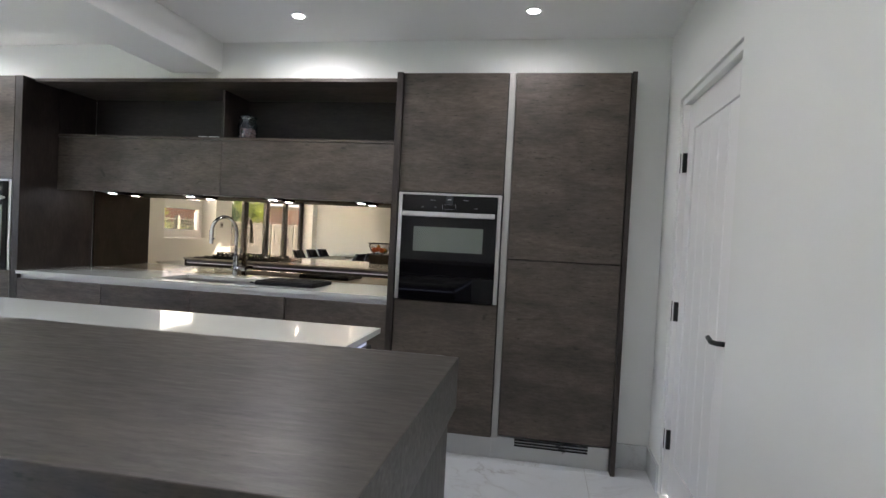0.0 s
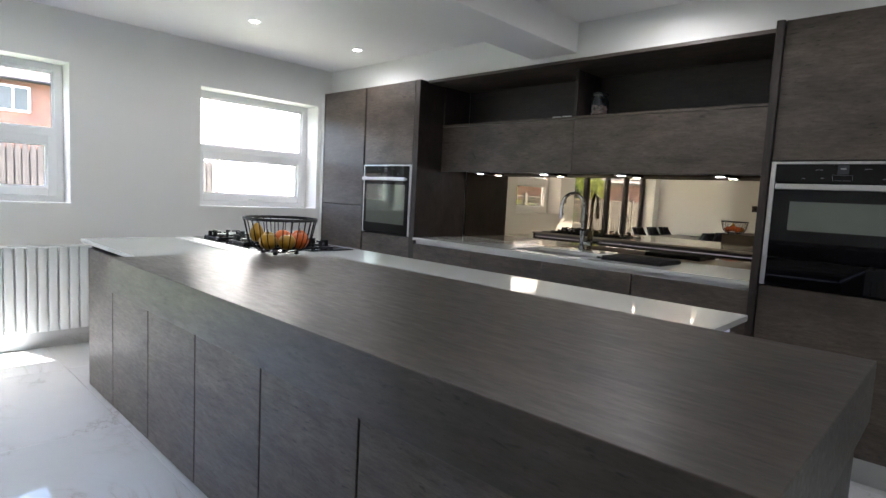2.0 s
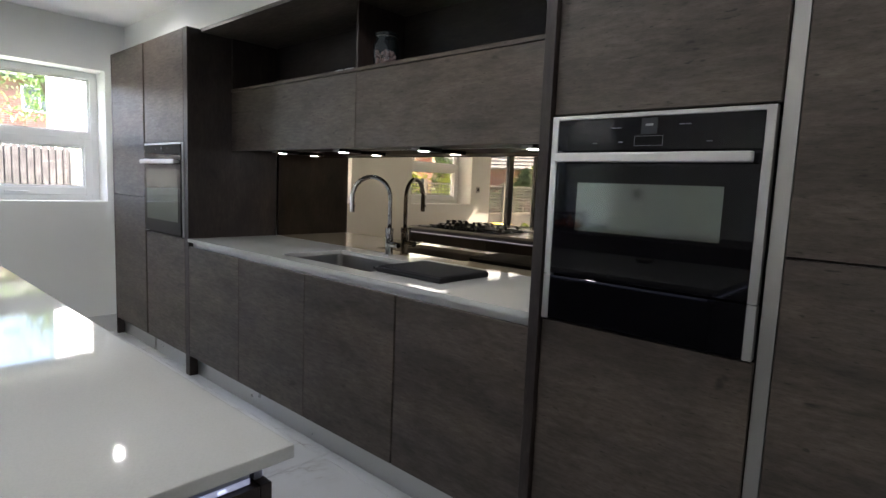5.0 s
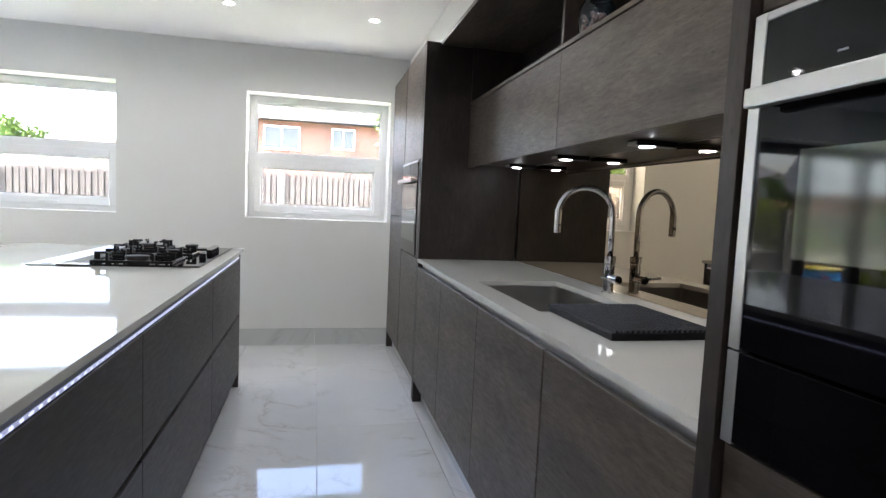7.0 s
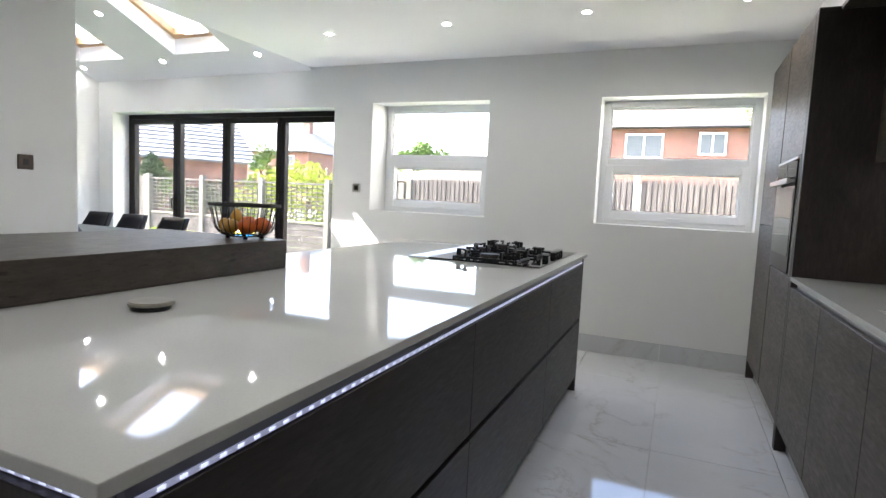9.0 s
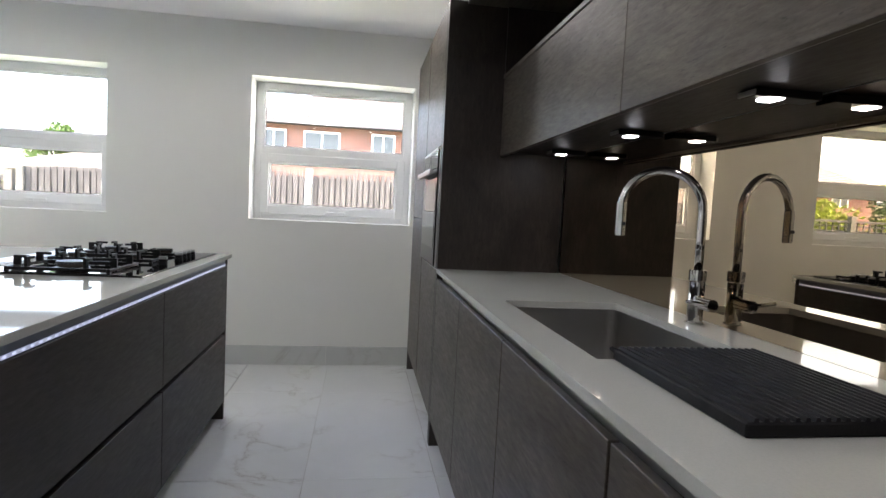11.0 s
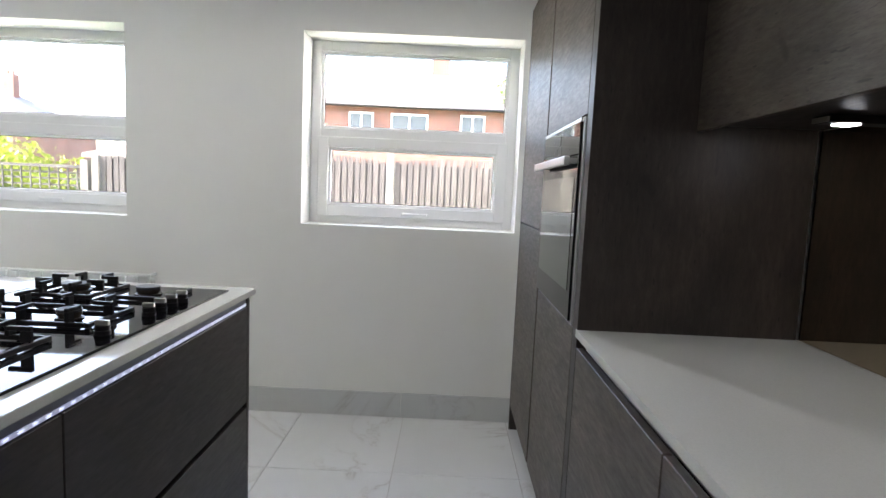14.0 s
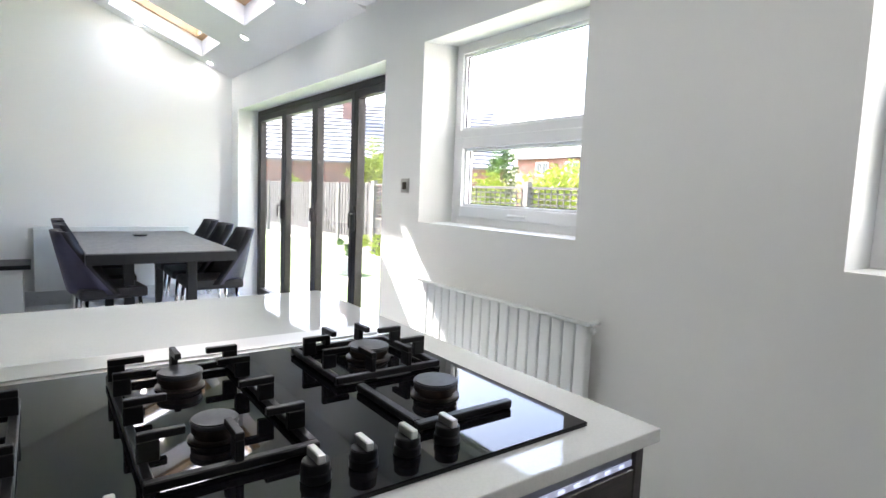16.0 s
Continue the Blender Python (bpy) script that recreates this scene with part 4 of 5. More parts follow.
# recessed channel with light strip
def led_strip(x0, x1, y0, y1, along, n):
    """Aluminium channel under the worktop's edge with a row of small lights along its foot."""
    t = thing("led_strip", ((x0 + x1) / 2, (y0 + y1) / 2, 0.86), "aluminium channel with lit strip of small lights under island worktop", "light strip")
    box("channel", (x0, x1, y0, y1, 0.8565, 0.8975), "alu_blue", t, 0)
    if along == "x":
        box("diffuser", (x0, x1, y1, y1 + 0.0015, 0.8585, 0.8675), "strip", t, 0)
    else:
        box("diffuser", (x1, x1 + 0.0015, y0, y1, 0.8585, 0.8675), "strip", t, 0)
    first = None
    for k in range(n):
        span = (x1 - x0) if along == "x" else (y1 - y0)
        a = 0.02 + k * (span - 0.04) / n
        if first is None:
            b = (x0 + a, x0 + a + 0.012, y1 + 0.0016, y1 + 0.0026) if along == "x" else (x1 + 0.0016, x1 + 0.0026, y0 + a, y0 + a + 0.012)
            first = box("led", (*b, 0.8605, 0.8655), "dot", t, 0, "bluish white led")
            start = a
        else:
            o = new("led", first.data)
            o.parent = t
            o.location = (a - start, 0, 0) if along == "x" else (0, a - start, 0)
            tagged(o, "bluish white led")


led_strip(BX0 + 0.022, BX1 - 0.022, NY - 0.020, NY - 0.006, "x", 96)
led_strip(BX1 - 0.030, BX1 - 0.014, SY + 0.05, NY - 0.032, "y", 36)

# raised breakfast bar
bar = thing("breakfast_bar", (-0.66, 1.5, 0.92), "thick smoked oak breakfast bar raised on the island", "breakfast bar")
box("top_slab", (-1.61, 0.287, 1.10, 1.803, 0.9215, 1.035), "wood_bar", bar, 0.002, seg=2)
box("end_support", (0.205, 0.272, 1.13, 1.79, 0.0, 0.921), "wood_v", bar, 0.0015)

# pop-up socket lid
d = thing("pop_up_socket", (-0.772, 2.062, 0.92), "round beige topped pop-up socket in the island worktop", "socket")
bm = bmesh.new()
add_cyl(bm, (-0.772, 2.062, 0.9205), 0.046, 0.012, 40, bevel=0.002)
part("collar", bm, "black_plastic", d)
bm = bmesh.new()
add_cyl(bm, (-0.772, 2.062, 0.9325), 0.054, 0.010, 40, bevel=0.003)
part("lid", bm, "disc", d)

# ---- hob ----
HX0, HX1, HY0, HY1 = -3.39, -2.40, 2.082, 2.67
HZ = 0.9205
hob = thing("gas_hob", ((HX0 + HX1) / 2, (HY0 + HY1) / 2, HZ), "black glass gas hob with five burners and cast iron pan supports", "hob")
box("glass_plate", (HX0, HX1, HY0, HY1, HZ, HZ + 0.007), "black_glass", hob, 0.0015, seg=2)
GZ = HZ + 0.007


def burner(cx, cy, r):
    bm = bmesh.new()
    add_cyl(bm, (cx, cy, GZ), r * 1.12, 0.004, 36, bevel=0.001)
    add_cyl(bm, (cx, cy, GZ + 0.004), r * 0.86, 0.007, 36)
    add_cyl(bm, (cx, cy, GZ + 0.011), r, 0.0085, 36, r * 0.97, bevel=0.001)
    b = part("burner", bm, "burner_ring", hob, "brass coloured burner ring")
    bm = bmesh.new()
    add_cyl(bm, (cx, cy, GZ + 0.0195), r * 1.02, 0.008, 36, bevel=0.002)
    part("cap", bm, "burner", b, "grey enamelled cap")


def support(x0, x1, y0, y1, left, right, ends):
    """Flat cast iron frame on the glass; bent upright fingers at the given places of its sides."""
    bm = bmesh.new()
    z0, z1, w = GZ + 0.003, GZ + 0.015, 0.012
    add_box(bm, x0, x1, y0, y0 + w, z0, z1, bevel=0.0015)
    add_box(bm, x0, x1, y1 - w, y1, z0, z1, bevel=0.0015)
    add_box(bm, x0, x0 + w, y0 + w, y1 - w, z0, z1, bevel=0.0015)
    add_box(bm, x1 - w, x1, y0 + w, y1 - w, z0, z1, bevel=0.0015)
    for x in (x0, x1 - w):
        for y in (y0, y1 - w):
            add_box(bm, x, x + w, y, y + w, GZ, z0)
    zt, t = GZ + 0.050, 0.005
    for x, d, ys in ((x0, 1, left), (x1, -1, right)):
        for y in ys:
            a, b = sorted((x, x + d * 0.024))
            add_box(bm, a, b, y - t, y + t, z1, zt - 0.010, bevel=0.001)
            a, b = sorted((x, x + d * 0.052))
            add_box(bm, a, b, y - t, y + t, zt - 0.010, zt, bevel=0.001)
    for y, d in ((y0, 1), (y1, -1)):
        for x in ends:
            a, b = sorted((y, y + d * 0.024))
            add_box(bm, x - t, x + t, a, b, z1, zt - 0.010, bevel=0.001)
            a, b = sorted((y, y + d * 0.052))
            add_box(bm, x - t, x + t, a, b, zt - 0.010, zt, bevel=0.001)
    return part("pan_support", bm, "black_matt", hob, "black cast iron")


def knob(cx, cy):
    bm = bmesh.new()
    add_cyl(bm, (cx, cy, GZ), 0.018, 0.012, 28, bevel=0.001)
    add_cyl(bm, (cx, cy, GZ + 0.012), 0.0165, 0.012, 28, bevel=0.001)
    k = part("knob", bm, "black_plastic", hob, "black turning knob")
    bm = bmesh.new()
    add_box(bm, cx - 0.005, cx + 0.005, cy - 0.0165, cy + 0.0165, GZ + 0.024, GZ + 0.036, bevel=0.0015)
    part("grip", bm, "steel", k, "brushed steel grip")


for c in ((-3.257, 2.225, 0.040), (-3.254, 2.462, 0.036), (-2.91, 2.218, 0.034), (-2.91, 2.440, 0.030), (-2.57, 2.36, 0.052)):
    burner(*c)
support(-3.345, -3.13, 2.135, 2.350, (2.20, 2.29), (2.20, 2.29), (-3.275, -3.20))
support(-3.010, -2.81, 2.150, 2.556, (2.185, 2.26, 2.38, 2.50), (2.185, 2.26, 2.38, 2.50), (-2.91,))
support(-2.70, -2.44, 2.20, 2.545, (2.27, 2.46), (2.27, 2.46), (-2.64, -2.50))
bm = bmesh.new()
add_box(bm, -3.325, -3.148, 2.559, 2.573, GZ + 0.002, GZ + 0.014, bevel=0.0015)
add_box(bm, -3.162, -3.148, 2.385, 2.559, GZ + 0.002, GZ + 0.014, bevel=0.0015)
for x, y in ((-3.32, 2.567), (-3.153, 2.567), (-3.153, 2.39)):
    add_cyl(bm, (x, y, GZ), 0.005, 0.005, 8)
part("pan_support", bm, "black_matt", hob, "black cast iron")
for x in (-2.979, -3.041, -3.104, -3.168, -2.775):
    knob(x, 2.612)

vent = thing("downdraft_extractor", (-2.9, 2.02, HZ), "brushed steel downdraft extractor strip let in behind the hob", "extractor")
box("top_plate", (-3.39, -2.40, 1.965, 2.078, HZ, HZ + 0.005), "steel", vent, 0.0015)
box("lid_strip", (-3.37, -2.42, 2.015, 2.06, HZ + 0.005, HZ + 0.008), "steel", vent, 0.001)

# ---- fruit bowl ----
FB = (-1.53, 1.66, 1.03)
bowl = thing("fruit_basket", FB, "round black wire fruit basket with a raised rim on the bar", "fruit basket")
R0 = 0.135


def ring(r, z, n=48):
    return [(FB[0] + r * math.cos(2 * math.pi * k / n), FB[1] + r * math.sin(2 * math.pi * k / n), FB[2] + z) for k in range(n)]


bm = bmesh.new()
bm2 = [ring(R0 + 0.0035, 0.133), ring(R0 + 0.0035, 0.144), ring(R0 - 0.0015, 0.144), ring(R0 - 0.0015, 0.133), ring(R0 + 0.0035, 0.133)]
loft(bm, bm2, cap=False)
part("rim", bm, "black_matt", bowl, smooth=True)
for k in range(28):
    bm = bmesh.new()
    a = 2 * math.pi * k / 28
    ca, sa = math.cos(a), math.sin(a)
    pts = [(0.062, 0.016), (0.082, 0.021), (0.100, 0.032), (0.113, 0.050), (0.121, 0.075), (0.127, 0.105), (R0, 0.138)]
    add_tube(bm, [(FB[0] + r * ca, FB[1] + r * sa, FB[2] + z) for r, z in pts], 0.0018, 6)
    part("wire", bm, "black_matt", bowl)
bm = bmesh.new()
add_tube(bm, ring(0.062, 0.016, 32), 0.003, 6, True)
part("base_ring", bm, "black_matt", bowl, smooth=True)
for k in range(4):
    a = radians(45 + 90 * k)
    bm = bmesh.new()
    bmesh.ops.create_uvsphere(bm, u_segments=14, v_segments=8, radius=0.009, matrix=Matrix.Translation((FB[0] + 0.064 * math.cos(a), FB[1] + 0.064 * math.sin(a), FB[2] + 0.0095)))
    part("foot", bm, "black_matt", bowl, smooth=True)


def fruit(kind, mat, pos, r, squash, label):
    t = thing(kind, pos, label, "fruit", "fruit in the basket")
    bm = bmesh.new()
    bmesh.ops.create_uvsphere(bm, u_segments=24, v_segments=16, radius=r, matrix=Matrix.Translation(pos))
    for v in bm.verts:
        d = v.co - Vector(pos)
        ax = math.hypot(d.x, d.y) / r
        v.co.z = pos[2] + d.z * squash - (0.18 * r * max(0, 1 - ax * 2.4) if d.z > 0 else 0) * (0.6 if kind == "orange" else 1)
        if kind == "pear" and d.z > 0:
            f = 1 - 0.42 * (d.z / r)
            v.co.x, v.co.y = pos[0] + d.x * f, pos[1] + d.y * f
            v.co.z += 0.45 * d.z
    part("skin", bm, mat, t, smooth=True)
    bm = bmesh.new()
    add_cyl(bm, (pos[0], pos[1], pos[2] + r * squash * (0.78 if kind != "pear" else 1.3)), 0.002, 0.014, 6)
    part("stalk", bm, "bark", t)


for k, (kd, mt, dx, dy, dz, r, s, lb) in enumerate((
        ("orange", "orange", 0.050, 0.055, 0.057, 0.034, 0.95, "ripe orange in the wire basket"),
        ("orange", "orange", -0.050, 0.048, 0.055, 0.034, 0.95, "ripe orange in the wire basket"),
        ("orange", "orange", 0.000, 0.084, 0.066, 0.031, 0.95, "ripe orange in the wire basket"),
        ("orange", "orange", -0.004, 0.012, 0.066, 0.032, 0.95, "ripe orange between the others"),
        ("apple", "apple", 0.030, -0.066, 0.055, 0.034, 0.9, "yellow green apple in the wire basket"),
        ("apple", "apple", 0.066, -0.010, 0.055, 0.032, 0.9, "yellow green apple in the wire basket"),
        ("apple", "apple", -0.068, -0.016, 0.055, 0.033, 0.9, "yellow green apple in the wire basket"),
        ("pear", "banana", -0.036, -0.078, 0.080, 0.028, 1.1, "yellow pear leaning on the rim"))):
    fruit(kd, mt, (FB[0] + dx, FB[1] + dy, FB[2] + dz), r, s, lb)

# ---- white toddler stool at the end of the island ----
st = thing("step_stool", (0.03, 2.05, 0), "white painted wooden step stool with guard rails beside the island", "step stool")
sx0, sx1, sy0, sy1, sz = -0.118, 0.178, 1.90, 2.285, 0.93
box("rail", (sx0, sx0 + 0.02, sy0, sy1 - 0.02, sz - 0.075, sz), "white_wood", st, 0.004, seg=2)
box("rail", (sx1 - 0.02, sx1, sy0, sy1 - 0.02, sz - 0.075, sz), "white_wood", st, 0.004, seg=2)
box("rail", (sx0, sx1, sy1 - 0.02, sy1, sz - 0.075, sz), "white_wood", st, 0.004, seg=2)
for x in (sx0, sx1 - 0.038):
    box("leg", (x, x + 0.038, sy1 - 0.042, sy1 - 0.002, 0, sz - 0.0755), "white_wood", st, 0.003)
    box("leg", (x, x + 0.038, sy0 + 0.0, sy0 + 0.038, 0, sz - 0.0755), "white_wood", st, 0.003)
for z in (sz - 0.022, sz - 0.053):
    bm = bmesh.new()
    add_cyl(bm, (sx0 - 0.0012, sy1 - 0.035, z), 0.005, 0.002, 12, axis="x")
    part("screw", bm, "alu", st)
box("platform", (sx0 + 0.0, sx1, sy0 + 0.04, sy1 - 0.06, 0.42, 0.44), "white_wood", st, 0.003)
for yy in (sy0 + 0.04, sy1 - 0.08):
    box("cross_bar", (sx0 + 0.058, sx1 - 0.058, yy, yy + 0.02, 0.18, 0.22), "white_wood", st, 0.003)

# ---- radiator ----
rad = thing("radiator", (XW + 0.06, 1.23, 0.12), "white column radiator on the wall below the window", "radiator")
ry0, ry1, rz0, rz1 = 0.62, 1.80, 0.135, 0.785
nc = 18
cw = (ry1 - ry0) / nc
for k in range(nc):
    bm = bmesh.new()
    y = ry0 + (k + 0.5) * cw
    add_box(bm, XW + 0.045, XW + 0.085, y - cw * 0.445, y + cw * 0.445, rz0, rz1 - 0.02, bevel=0.011, seg=2)
    part("column", bm, "radiator", rad)
bm = bmesh.new()
for z in (rz0 + 0.03, rz1 - 0.045):
    add_tube(bm, [(XW + 0.055, ry0 - 0.01, z), (XW + 0.055, ry1 + 0.01, z)], 0.014, 10)
part("header_pipe", bm, "radiator", rad, smooth=True)
bm = bmesh.new()
add_tube(bm, [(XW + 0.10, ry0 - 0.01, rz1 - 0.012), (XW + 0.10, ry1 + 0.02, rz1 - 0.012)], 0.009, 10)
add_tube(bm, [(XW + 0.03, ry1 + 0.01, rz1 - 0.012), (XW + 0.10, ry1 + 0.01, rz1 - 0.012)], 0.009, 10)
part("towel_rail", bm, "radiator", rad, smooth=True)
for y in (ry0 + 0.2, ry1 - 0.2):
    box("bracket", (XW, XW + 0.045, y - 0.015, y + 0.015, rz0 + 0.05, rz0 + 0.09), "radiator", rad, 0)
bm = bmesh.new()
add_tube(bm, [(XW + 0.06, ry1 + 0.01, rz0 + 0.03), (XW + 0.06, ry1 + 0.05, rz0 + 0.03), (XW + 0.06, ry1 + 0.05, 0.0)], 0.008, 8)
part("pipe", bm, "radiator", rad, smooth=True)

# ---- switches ----
def plate(loc, normal_axis, label):
    t = thing("light_switch", loc, label, "switch")
    x, y, z = loc
    if normal_axis == "x":
        box("plate", (x, x + 0.008, y - 0.043, y + 0.043, z - 0.043, z + 0.043), "alu", t, 0.002)
        box("rocker", (x + 0.008, x + 0.012, y - 0.02, y + 0.02, z - 0.022, z + 0.022), "brown_plastic", t, 0.001, "bronze insert")
    else:
        box("plate", (x - 0.043, x + 0.043, y, y + 0.008, z - 0.043, z + 0.043), "brown_plastic", t, 0.002)
        box("rocker", (x - 0.015, x + 0.015, y + 0.008, y + 0.011, z - 0.02, z + 0.02), "black_plastic", t, 0.001)


plate((XW, 0.284, 1.30), "x", "square steel switch plate between window and folding doors")
plate((-1.842, YP, 1.33), "y", "square bronze switch plate on the return wall")

# ---- downlights ----
def downlight(x, y, z, tilt=0.0, power=2.8):
    t = thing("downlight", (0, 0, 0), "round white recessed ceiling light, switched on", "ceiling light", "ceiling lights")
    bm = bmesh.new()
    for r0, r1, za, zb in ((0.030, 0.043, -0.003, -0.003), (0.043, 0.045, -0.003, 0.0)):
        a = [bm.verts.new((r0 * math.cos(2 * math.pi * k / 32), r0 * math.sin(2 * math.pi * k / 32), za)) for k in range(32)]
        b = [bm.verts.new((r1 * math.cos(2 * math.pi * k / 32), r1 * math.sin(2 * math.pi * k / 32), zb)) for k in range(32)]
        for k in range(32):
            bm.faces.new((a[k], a[(k + 1) % 32], b[(k + 1) % 32], b[k]))
    part("trim_ring", bm, "gloss_white", t)
    bm = bmesh.new()
    add_cyl(bm, (0, 0, -0.002), 0.031, 0.0015, 32)
    part("lamp", bm, "lamp", t, "bright lamp face")
    t.matrix_basis = Matrix.Translation((x, y, z)) @ Matrix.Rotation(-tilt, 4, "Y")
    d = bpy.data.lights.new("downlight_beam", "SPOT")
    d.energy, d.spot_size, d.spot_blend, d.shadow_soft_size = power, radians(172), 0.7, 0.014
    d.color = (1.0, 0.97, 0.93)
    o = new("downlight_beam", d)
    o.matrix_world = look((x, y, z - 0.02), (x, y, 0))


for x in (-3.60, -0.96, 0.35):
    for y in (0.58, 1.60, 2.60, 3.54):
        downlight(x, y, ZC, 0.0, (0.2 if x > 0 else 0.55) * (1.9 if y > 3 else 1.0))
tl = math.atan(0.405)
for x, y in ((-4.27, -0.74), (-4.27, -2.06), (-4.29, -3.38), (-3.57, -2.09), (-3.60, -3.38)):
    downlight(x, y, vault_z(x), tl, 0.12)

# ---- dining end ----
tb = thing("dining_table", (-3.49, -2.3, 0), "dark framed dining table with a grey top", "dining table")
tx0, tx1, ty0, ty1 = -3.99, -2.98, -3.25, -1.28
box("tabletop", (tx0 + 0.004, tx1 - 0.004, ty0 + 0.004, ty1 - 0.004, 0.743, 0.75), "table", tb, 0.003)
box("apron", (tx0, tx1, ty0, ty1, 0.67, 0.7425), "table_dark", tb, 0.002)
for x in (tx0 + 0.25, tx1 - 0.32):
    for y in (ty0 + 0.2, ty1 - 0.28):
        box("leg", (x, x + 0.07, y, y + 0.07, 0.0, 0.6695), "table_dark", tb, 0.003)
tr_ = thing("table_ornament", (-3.5, -2.7, 0.75), "small flat black dish on the dining table", "dish")
bm = bmesh.new()
add_cyl(bm, (-3.5, -2.7, 0.7505), 0.05, 0.014, 24, 0.065, bevel=0.002)
part("dish", bm, "black_plastic", tr_)


def dining_chair(x, y, turn):
    t = thing("dining_chair", (0, 0, 0), "black upholstered dining chair with curved back at the table", "chair", "chairs round the dining table")
    bm = bmesh.new()
    add_box(bm, -0.23, 0.23, -0.22, 0.22, 0.40, 0.48, bevel=0.025, seg=2)
    part("seat", bm, "chair", t)
    bm = bmesh.new()
    rows = []
    for j in range(9):
        f = j / 8
        z = 0.44 + f * 0.45
        rows.append([(0.235 * (1 - 0.30 * f) * math.sin(radians(a)) * 1.08, -0.17 - 0.10 * f - 0.05 * math.cos(radians(a)) + 0.34 * (1 - f) ** 1.3 * max(0.0, math.sin(radians(abs(a))) - 0.35) ** 1.2, z) for a in range(-80, 81, 20)])
    outer = [[bm.verts.new((p[0], p[1] - 0.035, p[2])) for p in r] for r in rows]
    inner = [[bm.verts.new((p[0] * 0.93, p[1] + 0.02, p[2])) for p in r] for r in rows]
    for j in range(8):
        for k in range(8):
            f1 = bm.faces.new((outer[j][k], outer[j][k + 1], outer[j + 1][k + 1], outer[j + 1][k]))
            f1.material_index = 1
            bm.faces.new((inner[j][k], inner[j + 1][k], inner[j + 1][k + 1], inner[j][k + 1]))
        for k in (0, 8):
            bm.faces.new((outer[j][k], outer[j + 1][k], inner[j + 1][k], inner[j][k]))
    for j in (0, 8):
        for k in range(8):
            bm.faces.new((outer[j][k], outer[j][k + 1], inner[j][k + 1], inner[j][k]))
    part("backrest", bm, ["chair", "velvet"], t, smooth=True)
    for sx in (-1, 1):
        for sy in (-1, 1):
            bm = bmesh.new()
            add_tube(bm, [(sx * 0.18, sy * 0.17, 0.41), (sx * 0.21, sy * 0.21, 0.0)], 0.014, 8)
            part("leg", bm, "chrome", t, "thin chrome leg", smooth=True)
    t.matrix_basis = pose(x, y, 0, 0, 0, turn)
    return t


first = dining_chair(-3.90, -1.76, -90)
for x, y, a in ((-3.90, -2.38, -90), (-3.90, -2.95, -90), (-3.14, -1.64, 97), (-3.17, -2.3, 90), (-3.17, -2.95, 90)):
    copy_thing(first, pose(x, y, 0, 0, 0, a))

rd = thing("panel_radiator", (-3.39, YS + 0.06, 0.15), "white flat panel radiator behind the dining table", "radiator")
box("front_panel", (-4.08, -2.68, YS + 0.06, YS + 0.08, 0.15, 0.76), "radiator", rd, 0.006, seg=2)
box("top_grille", (-4.08, -2.68, YS + 0.012, YS + 0.08, 0.761, 0.785), "radiator", rd, 0.004)
box("bracket", (-3.6, -3.56, YS, YS + 0.06, 0.3, 0.34), "radiator", rd, 0)
lc = thing("low_cabinet", (-1.9, -3.2, 0), "low white cabinet with a black top against the wall", "cabinet")
box("body", (-2.60, -1.2, -3.44, -3.02, 0, 0.43), "gloss_white", lc, 0.004)
box("top", (-2.66, -1.15, -3.47, -2.98, 0.4305, 0.47), "table_dark", lc, 0.003)

# ---- outside ----
GZ0 = -0.18
bm = bmesh.new()
bmesh.ops.create_grid(bm, x_segments=2, y_segments=2, size=400, matrix=Matrix.Translation((-60, 0, GZ0)))
part("ground", bm, "ground", kind="structure", label="paved garden and lawn")


def close_board_fence(x, y0, y1, z0, h, curve, label):
    """Panels of upright boards between concrete posts, tops slightly arched."""
    n = max(1, round((y1 - y0) / 1.85))
    w = (y1 - y0) / n
    t = thing("fence", (x, (y0 + y1) / 2, z0), label, "fence", "garden fences")
    for i in range(n + 1):
        y = y0 + i * w
        box("post", (x - 0.05, x + 0.05, y - 0.05, y + 0.05, z0, z0 + h - 0.02 + (0.06 if i % 2 else 0)), "post", t, 0.006)
    rng = random.Random(int(abs(y0) * 10) + 5)
    for i in range(n):
        a, b = y0 + i * w + 0.06, y0 + (i + 1) * w - 0.06
        box("gravel_board", (x - 0.02, x + 0.02, a, b, z0, z0 + 0.28), "gravel", t, 0)
        k = int((b - a) / 0.082)
        bw = (b - a) / k
        for j in range(k):
            f = (j + 0.5) / k * 2 - 1
            top = z0 + h - curve * f * f + rng.uniform(-0.008, 0.008)
            ya = a + j * bw
            o = 0.004 if j % 2 else -0.004
            box("board", (x + 0.01 + o, x + 0.024 + o, ya, ya + bw - 0.016, z0 + 0.28, top), "fence", t, 0)
        # Added dark sheet, standing in for the shade in the gaps between boards.
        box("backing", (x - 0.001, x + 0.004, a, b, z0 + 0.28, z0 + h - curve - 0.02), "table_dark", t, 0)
        for z in (0.5, h - 0.35):
            box("rail", (x - 0.03, x - 0.002, a, b, z0 + z, z0 + z + 0.07), "fence", t, 0)
    return t


close_board_fence(-9.0, -1.35, 0.40, GZ0, 1.77, 0.03, "weathered close-board garden fence with concrete posts")
close_board_fence(-9.0, 0.55, 4.7, GZ0, 1.90, 0.07, "weathered close-board garden fence with concrete posts")


